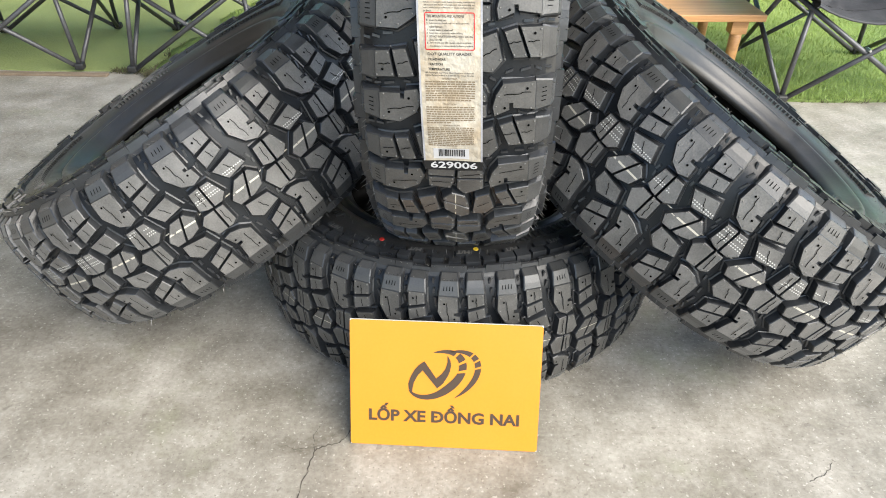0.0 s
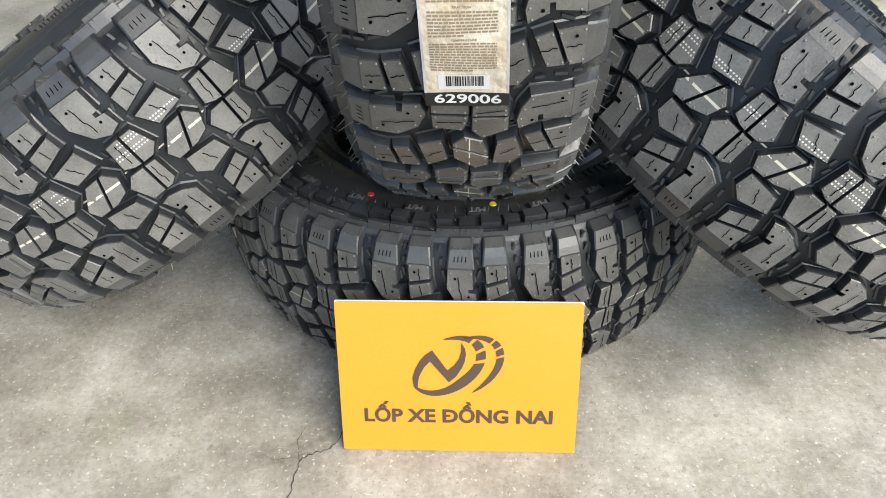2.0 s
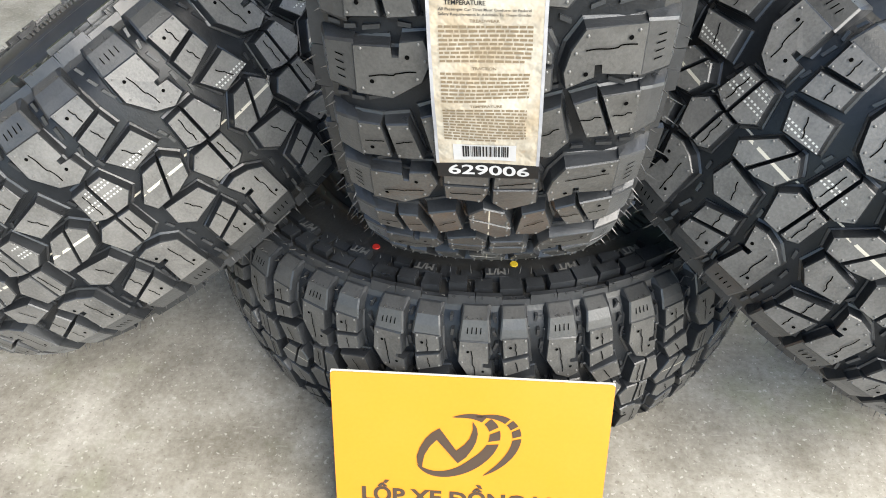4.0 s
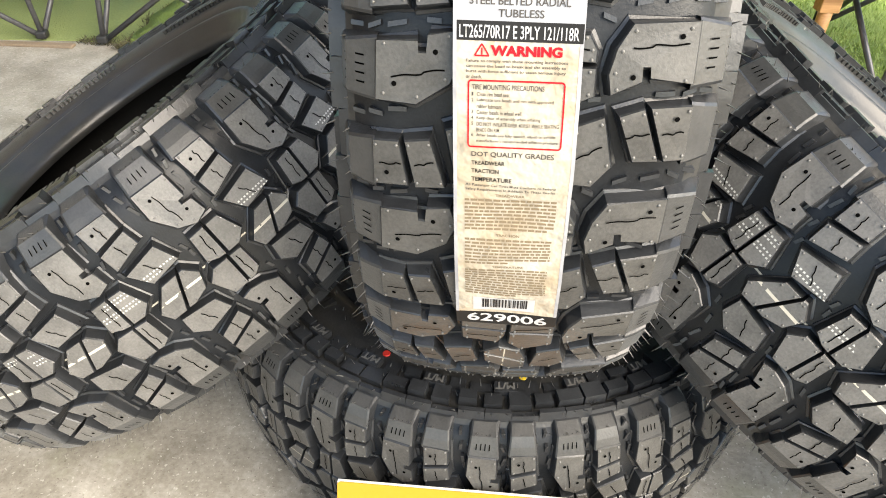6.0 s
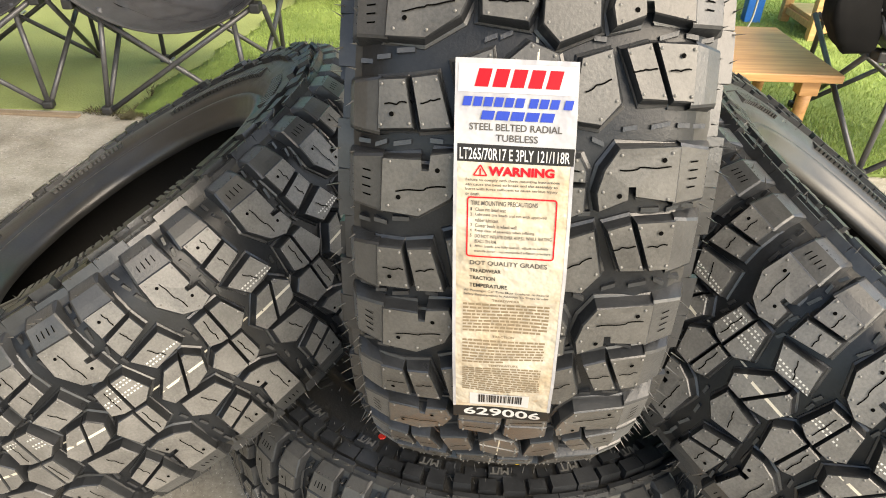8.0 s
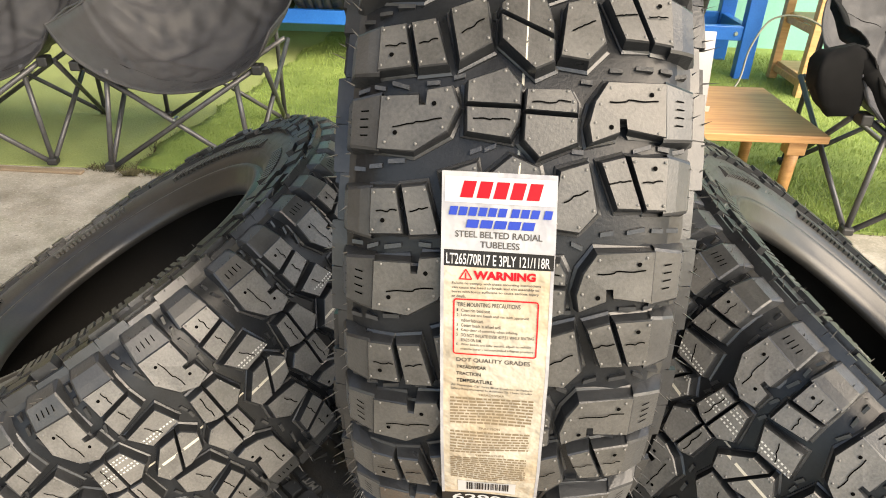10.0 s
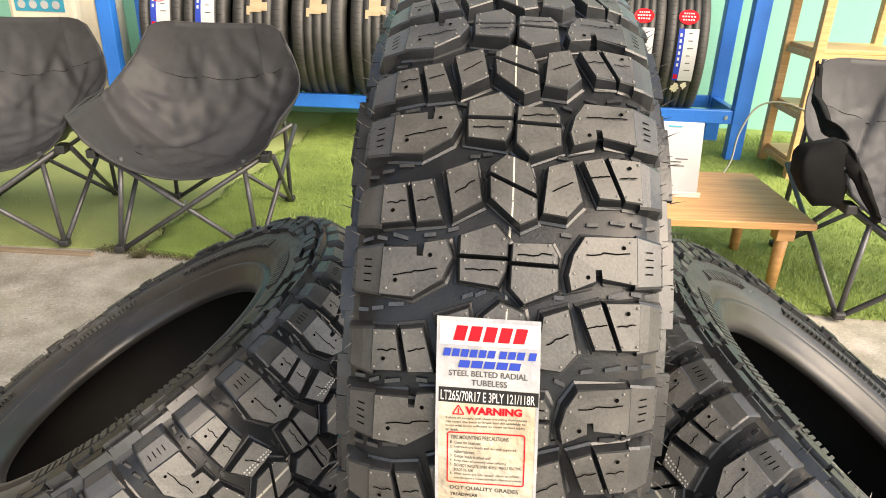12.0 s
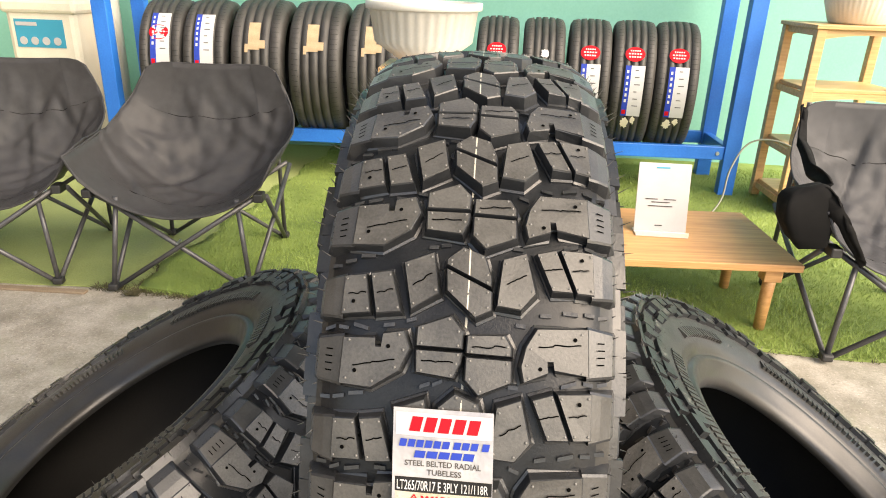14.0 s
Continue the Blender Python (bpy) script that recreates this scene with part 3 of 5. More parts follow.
    tagged(part("moulding_pip", bm, PIP, root), "", "", "", "stuff")

    # raised blocks and rim on both sidewalls
    for side in (-1, 1):
        bm = bmesh.new()
        count = pitches * 3
        for j in range(count):
            a0, da = 2 * math.pi * (j + 0.2) / count, 2 * math.pi / count * rng.uniform(0.478, 0.488)
            h = 0.1296 if j % 3 == 1 else rng.choice((0.1340, 0.1343, 0.1346))
            ring = []
            for z, r0, r1, g in ((0.122, 0.3545, 0.3632, 1.04), (h, 0.3560, 0.3612, 1.0)):
                ring.append([bm.verts.new((r * math.cos(a), r * math.sin(a), side * z)) for r, a in ((r0, a0 - da * g), (r1, a0 - da * g), (r1, a0), (r1, a0 + da * g), (r0, a0 + da * g), (r0, a0))])
            bm.faces.new(ring[1])
            for i in range(6):
                bm.faces.new((ring[0][i], ring[0][(i + 1) % 6], ring[1][(i + 1) % 6], ring[1][i]))
        for row, (q0, q1) in enumerate(((0.3365, 0.3515), (0.3205, 0.3335))):
            for j in range(count):
                plate = row == 1 and j % 3 == 0
                a0 = 2 * math.pi * (j + 0.5 * row + (0 if plate else rng.uniform(-.06, .06))) / count
                da = 2 * math.pi / count * rng.choice((0.34, 0.42, 0.47))
                r0, r1 = q0 - (0.004 if j % 3 == 1 else 0), q1 - (0.003 if j % 3 == 2 else 0)
                h = rng.choice((0.0026, 0.0048, 0.0074)) if row == 0 else rng.choice((0.0020, 0.0040, 0.0062))
                h *= 1.5 if side > 0 else 1.0
                if plate:
                    h, da = 0.0080, 2 * math.pi / count * 0.46
                ring = []
                for z, g in ((0.1200, 1.10), (0.1282 + h, 1.0)):
                    ring.append([bm.verts.new((r * math.cos(a), r * math.sin(a), side * z)) for r, a in ((r0, a0 - da * g), (r1, a0 - da * g), (r1, a0 + da * g), (r0, a0 + da * g))])
                bm.faces.new(ring[1])
                for i in range(4):
                    bm.faces.new((ring[0][i], ring[0][(i + 1) % 4], ring[1][(i + 1) % 4], ring[1][i]))
        tagged(part("sidewall_lug", bm, RUBBER, root), "", "", "", "stuff")
        # small raised letters beside the lugs
        word = text_mesh("M/T", 0.0125, 0.0004)
        bm = bmesh.new()
        if side > 0:
            for j in range(pitches):
                a = 2 * math.pi * (3 * j + 0.5) / count
                turn = Matrix.Rotation(a, 4, "Z") @ Matrix.Translation((0.3225, 0, 0.1367)) @ Matrix.Rotation(radians(-90), 4, "Z")
                lookup = {v: bm.verts.new(turn @ v.co) for v in word.verts}
                for f in word.faces:
                    bm.faces.new([lookup[v] for v in f.verts])
            tagged(part("moulded_letters", bm, PIP, root, "small moulded letters repeated round the sidewall"), "", "", "", "stuff")
        else:
            bm.free()
        word.free()
        # raised marks that cannot be read
        bm = bmesh.new()
        for start, stop in ((0.2, 0.9), (1.5, 1.9), (2.3, 3.2), (3.6, 4.1), (4.5, 5.5)):
            a = start
            while a < stop:
                w = rng.uniform(0.012, 0.028)
                ring = []
                for z in (0.1200, 0.1298):
                    ring.append([bm.verts.new((r * math.cos(q), r * math.sin(q), side * z)) for r, q in ((0.280, a), (0.298, a), (0.298, a + w), (0.280, a + w))])
                bm.faces.new(ring[1])
                for i in range(4):
                    bm.faces.new((ring[0][i], ring[0][(i + 1) % 4], ring[1][(i + 1) % 4], ring[1][i]))
                a += w + 0.012
        tagged(part("sidewall_marking", bm, RUBBER_SIDE, root, "raised black moulded marking"), "", "", "", "stuff")
    # vent hairs
    verts, faces = [], []

    def hair(p, d, L):
        k = len(verts)
        d = (d + Vector((rng.gauss(0, .2), rng.gauss(0, .2), rng.gauss(0, .2)))).normalized()
        u = d.orthogonal().normalized()
        w = d.cross(u)
        for a in (0, 2.1, 4.2):
            verts.append(p + 0.00075 * (math.cos(a) * u + math.sin(a) * w))
        verts.append(p + d * L)
        faces.extend([(k, k + 1, k + 3), (k + 1, k + 2, k + 3), (k + 2, k, k + 3)])

    for side in (-1, 1):
        for j in range(pitches * 6):
            a = 2 * math.pi * (j + rng.uniform(-.3, .3)) / (pitches * 6)
            for r, z, dr, L in ((0.361, 0.1320, 0.9, 0.012), (0.340, 0.130, 0.1, 0.009), (0.376, 0.1195, 1.2, 0.009), (0.325, 0.130, -0.3, 0.009)):
                if rng.random() < 0.85:
                    e = Vector((math.cos(a), math.sin(a), 0))
                    hair(r * e + Vector((0, 0, side * z)), dr * e + Vector((0, 0, side * 0.8)), L * rng.uniform(0.5, 1.35))
            if rng.random() < 0.6:
                e = Vector((math.cos(a), math.sin(a), 0))
                r = rng.uniform(0.27, 0.33)
                hair(r * e + Vector((0, 0, side * 0.127)), Vector((0, 0, side)), rng.uniform(0.003, 0.007))
    me = bpy.data.meshes.new("vent_hair")
    me.from_pydata([tuple(v) for v in verts], [], faces)
    me.materials.append(HAIR)
    h = new("vent_hair", me)
    h.parent = root
    tagged(h, "fine rubber moulding hairs", "", "", "stuff")
    return root


def axle(centre, axis):
    """A pose with z along the axle and x towards the shop front."""
    z = Vector(axis).normalized()
    x = Vector((0, -1, 0))
    x = (x - z * x.dot(z)).normalized()
    y = z.cross(x)
    return Matrix.Translation(centre) @ Matrix((x, y, z)).transposed().to_4x4()


UPRIGHT = axle((0.058, 1.226, 0.5717), (-1, 0.003, 0.002)) @ Matrix.Diagonal((0.9665, 0.9665, 0.94, 1))
FLAT = axle((0.055, 1.2855, 0.1365), (0, 0, 1))
LEFT = axle((-0.4367, 1.3037, 0.2943), (-0.493, -0.0274, 0.8696))
RIGHT = axle((0.507, 1.230, 0.3077), (0.5505, -0.029, 0.8343)) @ Matrix.Diagonal((1, 1, 0.977, 1))
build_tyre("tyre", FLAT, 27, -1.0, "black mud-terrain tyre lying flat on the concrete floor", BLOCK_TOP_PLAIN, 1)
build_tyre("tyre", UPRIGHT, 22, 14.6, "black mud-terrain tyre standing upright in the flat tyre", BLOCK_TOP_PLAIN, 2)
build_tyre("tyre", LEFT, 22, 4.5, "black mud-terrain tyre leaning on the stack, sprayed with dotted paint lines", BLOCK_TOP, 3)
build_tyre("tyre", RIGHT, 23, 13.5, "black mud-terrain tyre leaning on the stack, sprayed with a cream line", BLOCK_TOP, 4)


# balance dots on the flat tyre's sidewall
for ang, mat, text in ((-23, RED_PAINT, "small red paint dot"), (6, YELLOW_PAINT, "small yellow paint dot")):
    bm = bmesh.new()
    bmesh.ops.create_cone(bm, cap_ends=True, segments=16, radius1=0.0045, radius2=0.004, depth=0.0012)
    ob = part("balance_dot", bm, mat, None, text)
    q = radians(ang)
    ob.matrix_world = FLAT @ Matrix.Translation((0.308 * math.cos(q), 0.308 * math.sin(q), 0.1295))
    ob.parent = bpy.data.objects["tyre"]
    ob.matrix_parent_inverse = FLAT.inverted()


# ---------------------------------------------------------------- the label on the upright tyre
def tyre_label():
    root = thing("tyre_label", UPRIGHT, "creased cream and silver film label stuck on the tread", "label")
    LEN, A0 = 0.2630, 26.1  # length along the tread, angle of its upper end

    def bend(bm, lift):
        for v in bm.verts:
            x, y = v.co.x, v.co.y  # x across, from the label's left edge; y from the top, downwards negative
            s = -0.0516 + 1.066 * x + 0.0100 * (-y / LEN)
            phi = radians(A0) + y * radians(40.6) / LEN
            wav = 0.0009 * math.sin(60 * y + 40 * x) + 0.0007 * math.sin(150 * y - 60 * x)
            r = 0.4050 - 1.05 * max(0.0, abs(s) - 0.02) ** 2 + wav + lift
            v.co = Vector((r * math.cos(phi), r * math.sin(phi), -s))
        return bm

    def sheet(name, x0, x1, y0, y1, mat, lift, text=""):
        bm = bmesh.new()
        nx, ny = max(2, int((x1 - x0) / 0.006)), max(2, int((y1 - y0) / 0.006))
        g = [[bm.verts.new((x0 + (x1 - x0) * i / nx, -(y0 + (y1 - y0) * j / ny), 0)) for j in range(ny + 1)] for i in range(nx + 1)]
        for a, b in zip(g, g[1:]):
            for j in range(ny):
                bm.faces.new((a[j], b[j], b[j + 1], a[j + 1])).smooth = True
        return part(name, bend(bm, lift), mat, root, text)

    def letters(body, x0, x1, y0, y1, mat, bold=0.0, shear=0.0):
        part("lettering", bend(fit_letters(body, x0, x1, -y1, -y0, bold, shear), 0.0005), mat, root)

    def bars(name, rows, mat, lift=0.0005, text=""):
        bm = bmesh.new()
        for x0, x1, y0, y1, sh in rows:
            n = max(1, int((x1 - x0) / 0.004))
            for i in range(n):
                a, b = x0 + (x1 - x0) * i / n, x0 + (x1 - x0) * (i + 1) / n
                bm.faces.new([bm.verts.new(p) for p in ((a, -y1, 0), (b, -y1, 0), (b + sh, -y0, 0), (a + sh, -y0, 0))])
        part(name, bend(bm, lift), mat, root, text)

    W = 0.0725
    sheet("label_head", 0, W, 0, 0.0475, LABEL_SILVER, 0.0)
    sheet("label_body", 0.0, W, 0.0475, 0.249, LABEL_CREAM, 0.0)
    sheet("label_foot", 0.0, W, 0.249, LEN, BLACK_PRINT, 0.0, "black label foot with white digits")
    sheet("edge_strip", 0.0, 0.0022, 0.0475, 0.249, LABEL_SILVER, 0.0002)
    sheet("edge_strip", W - 0.0022, W, 0.0475, 0.249, LABEL_SILVER, 0.0002)
    sheet("white_panel", 0.002, W - 0.001, 0.003, 0.0185, PAPER, 0.0003)
    sheet("size_panel", 0.002, W - 0.0005, 0.0475, 0.0575, BLACK_PRINT, 0.0003, "black size panel")
    # maker's mark and model as plain slanted bars
    for i in range(5):
        bars("maker_mark", [(0.0115 + i * 0.0104, 0.0195 + i * 0.0104, 0.0055, 0.0155, 0.0026)], RED, 0.0006, "bold red slanted mark")
    for i in (0, 1, 2, 3, 4, 5, 6.3, 7.3, 8.3, 9.6):
        bars("model_mark", [(0.0045 + i * 0.0062, 0.0095 + i * 0.0062, 0.0210, 0.0262, 0.0012)], LABEL_BLUE, 0.0006, "blue slanted marks")
    for i in range(5):
        bars("model_mark", [(0.0155 + i * 0.0088, 0.0230 + i * 0.0088, 0.0285, 0.0335, 0.0012)], LABEL_BLUE, 0.0006, "blue slanted marks")
    letters("STEEL BELTED RADIAL", 0.009, 0.064, 0.0355, 0.0395, GREY_PRINT, 0.012)
    letters("TUBELESS", 0.025, 0.050, 0.0415, 0.0455, GREY_PRINT, 0.012)
    letters("LT265/70R17 E 3PLY 121/118R", 0.0035, 0.0695, 0.0495, 0.0562, PAPER, 0.01)
    letters("WARNING", 0.021, 0.061, 0.0595, 0.0650, RED, 0.05)
    bm = bmesh.new()
    for a, b in (((0.0122, -0.0650), (0.0162, -0.0590)), ((0.0162, -0.0590), (0.0202, -0.0650)), ((0.0202, -0.0650), (0.0122, -0.0650))):
        d = (Vector(b) - Vector(a)).normalized() * 0.0004
        bm.faces.new([bm.verts.new((x, y, 0)) for x, y in ((a[0] - d.y, a[1] + d.x), (a[0] + d.y, a[1] - d.x), (b[0] + d.y, b[1] - d.x), (b[0] - d.y, b[1] + d.x))])
    flat_poly(bm, [(0.0158, -0.0645), (0.0166, -0.0645), (0.0166, -0.0610), (0.0158, -0.0610)])
    part("warning_triangle", bend(bm, 0.0006), RED, root)
    rng = random.Random(3)

    def fine_print(y, n, x0, x1, step, h, mat, ragged=0.75):
        rows = []
        for i in range(n):
            end = x1 if i < n - 1 else x0 + (x1 - x0) * rng.uniform(0.3, ragged)
            x = x0
            while x < end:
                w = min(rng.uniform(0.0018, 0.0058), end - x)
                rows.append((x, x + w, y + i * step, y + i * step + h, 0.0))
                x += w + 0.0009
        bars("fine_print", rows, mat, 0.0005, "fine print too small to read")

    for i, (line, end) in enumerate((("Failure to comply with these mounting instructions", 0.0645), ("can cause the bead to break and the assembly to", 0.0635), ("burst with force sufficient to cause serious injury", 0.0635), ("or death.", 0.0165))):
        letters(line, 0.0075, end, 0.0668 + i * 0.0027, 0.0688 + i * 0.0027, GREY_PRINT, 0.012)
    letters("TIRE MOUNTING PRECAUTIONS", 0.011, 0.052, 0.0800, 0.0828, GREY_PRINT, 0.01)
    for i, (number, line, end) in enumerate((("1", "Clean rim bead seat", 0.0325), ("2", "Lubricate tire beads and rim with approved", 0.0575), ("", "rubber lubricant.", 0.0285), ("3", "Center beads in wheel well.", 0.0400), ("4", "Keep clear of assembly when inflating.", 0.0510),
                                               ("5", "DO NOT INFLATE OVER 40 P.S.I. WHILE SEATING", 0.0615), ("", "BEADS ON RIM.", 0.0275), ("6", "After beads are fully seated, adjust to vehicle", 0.0600), ("", "manufacturer's recommended inflation pressure", 0.0615))):
        y = 0.0842 + i * 0.00325
        letters(line, 0.0138, end, y, y + 0.0022, GREY_PRINT, 0.008)
        if number:
            letters(number, 0.0108, 0.0118, y, y + 0.0020, GREY_PRINT, 0.008)
    for x0, x1, y0, y1 in ((0.0105, 0.0618, 0.0775, 0.0784), (0.0105, 0.0618, 0.1145, 0.1154), (0.0085, 0.0094, 0.0796, 0.1133), (0.0629, 0.0638, 0.0796, 0.1133)):
        sheet("red_frame", x0, x1, y0, y1, RED, 0.0006, "thin red frame line")
    for cx, cy, a0 in ((0.0106, 0.0796, 90), (0.0617, 0.0796, 0), (0.0106, 0.1133, 180), (0.0617, 0.1133, 270)):
        bm = bmesh.new()
        rows = [[bm.verts.new((cx + r * math.cos(radians(a0 + 15 * k)), -cy + r * math.sin(radians(a0 + 15 * k)), 0)) for r in (0.0012, 0.0021)] for k in range(7)]
        for a, b in zip(rows, rows[1:]):
            bm.faces.new((a[0], a[1], b[1], b[0]))
        part("red_frame", bend(bm, 0.0006), RED, root, "rounded red frame corner")
    letters("DOT QUALITY GRADES", 0.011, 0.060, 0.1180, 0.1216, GREY_PRINT, 0.015)
    letters("TREADWEAR", 0.011, 0.031, 0.1240, 0.1266, BLACK_PRINT, 0.015)
    letters("TRACTION", 0.011, 0.0275, 0.1292, 0.1318, BLACK_PRINT, 0.015)
    letters("TEMPERATURE", 0.011, 0.0355, 0.1344, 0.1370, BLACK_PRINT, 0.015)
    letters("All Passenger Car Tires Must Conform to Federal", 0.0075, 0.0625, 0.1386, 0.1406, GREY_PRINT, 0.01)
    letters("Safety Requirements In Addition To These Grades", 0.0075, 0.0625, 0.1413, 0.1433, GREY_PRINT, 0.01)
    letters("TREADWEAR", 0.026, 0.044, 0.1448, 0.1466, BROWN_PRINT, 0.015)
    fine_print(0.1484, 9, 0.007, 0.064, 0.0026, 0.0014, BROWN_PRINT, 0.99)
    letters("TRACTION", 0.027, 0.042, 0.1735, 0.1753, BROWN_PRINT, 0.015)
    fine_print(0.1772, 8, 0.007, 0.063, 0.0026, 0.0014, BROWN_PRINT, 0.7)
    letters("TEMPERATURE", 0.025, 0.046, 0.1990, 0.2008, BROWN_PRINT, 0.015)
    fine_print(0.2024, 11, 0.007, 0.062, 0.0023, 0.0013, BROWN_PRINT, 0.9)
    sheet("barcode_panel", 0.0125, 0.0560, 0.2305, 0.2455, PAPER, 0.0003)
    rows, x = [], 0.0190
    while x < 0.0500:
        w = rng.choice((0.0004, 0.0004, 0.0008, 0.0012))
        rows.append((x, x + w, 0.2315, 0.2420, 0.0))
        x += w + rng.choice((0.0004, 0.0006, 0.0010))
    bars("barcode", rows, BLACK_PRINT, 0.0006)
    letters("629006", 0.008, 0.066, 0.2505, 0.2600, PAPER, 0.02)


tyre_label()


# ---------------------------------------------------------------- the yellow board
def yellow_board():
    # lower edge on the floor, leaning back on the flat tyre
    a, b = Vector((-0.106, 0.806, 0.001)), Vector((0.190, 0.800, 0.001))
    x = (b - a).normalized()
    up = Vector((0.0, 0.075, 0.196))
    up = (up - x * up.dot(x)).normalized()
    m = Matrix.Translation(a) @ Matrix((x, up, x.cross(up))).transposed().to_4x4()
    root = thing("advertising_board", m, "yellow printed board leaning on the flat tyre", "sign")
    w, h = 0.297, 0.210
    bm = bmesh.new()
    box(bm, (0, 0, -0.005), (w, h, -0.0006), bevel=0.0006)
    part("foam_core", bm, BOARD_CORE, root, "white foam edge")
    bm = bmesh.new()
    corner = 0.004
    pts = []
    for cx, cy, a0 in ((w - corner, corner, -90), (w - corner, h - corner, 0), (corner, h - corner, 90), (corner, corner, 180)):
        pts += [(cx + corner * math.cos(radians(a0 + 22.5 * k)), cy + corner * math.sin(radians(a0 + 22.5 * k))) for k in range(5)]
    f = flat_poly(bm, pts)
    r = bmesh.ops.extrude_face_region(bm, geom=[f])
    for v in r["geom"]:
        if isinstance(v, bmesh.types.BMVert):
            v.co.z -= 0.0007
    part("printed_face", bm, YELLOW, root)

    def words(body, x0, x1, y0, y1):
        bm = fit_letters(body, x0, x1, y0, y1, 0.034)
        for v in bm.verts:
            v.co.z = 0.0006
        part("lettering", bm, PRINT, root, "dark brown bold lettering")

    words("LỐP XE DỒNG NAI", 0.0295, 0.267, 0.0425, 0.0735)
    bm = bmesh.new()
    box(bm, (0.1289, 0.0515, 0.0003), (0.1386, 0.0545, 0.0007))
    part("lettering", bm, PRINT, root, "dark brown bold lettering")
    # emblem: tilted crescents and a zigzag, as plain shapes
    c, tilt = Vector((0.142, 0.124)), radians(38)

    def ell(cx, cy, ra, rb, a):
        p = Vector((ra * math.cos(a), rb * math.sin(a)))
        return Vector((cx + p.x * math.cos(tilt) - p.y * math.sin(tilt), cy + p.x * math.sin(tilt) + p.y * math.cos(tilt)))

    def crescent(bm, cx, cy, ra, rb, start, stop, thick, gaps=()):
        n, rows = 72, []
        for i in range(n + 1):
            f = i / n
            a = radians(start + (stop - start) * f)
            o = ell(cx, cy, ra, rb, a)
            tk = thick * math.sin(math.pi * f) ** 0.65
            d = (o - Vector((cx, cy))).normalized()
            rows.append((o, o - d * tk, f))
        for (o0, i0, f0), (o1, i1, _) in zip(rows, rows[1:]):
            if any(abs(f0 - g) < 0.014 for g in gaps):
                continue
            bm.faces.new([bm.verts.new((p.x, p.y, 0.0006)) for p in (o0, i0, i1, o1)])

    bm = bmesh.new()
    crescent(bm, c.x - 0.006, c.y, 0.052, 0.035, -190, 70, 0.0135, (0.58, 0.68, 0.78))
    crescent(bm, c.x + 0.016, c.y, 0.052, 0.036, -110, 66, 0.010, (0.46, 0.57, 0.69))
    flat = [(0.0978, 0.091), (0.0925, 0.099), (0.0918, 0.108), (0.0955, 0.120), (0.1014, 0.1315), (0.108, 0.1395), (0.1167, 0.146), (0.1352, 0.1182), (0.1435, 0.126), (0.1494, 0.1346), (0.1525, 0.146), (0.152, 0.157),
            (0.1567, 0.149), (0.158, 0.141), (0.1565, 0.131), (0.153, 0.122), (0.146, 0.110), (0.137, 0.1015), (0.1138, 0.1307), (0.1065, 0.122), (0.1003, 0.1097), (0.0985, 0.100)]
    f = bm.faces.new([bm.verts.new((x, y, 0.0008)) for x, y in flat])
    part("emblem", bm, PRINT, root, "dark brown wheel emblem")


yellow_board()


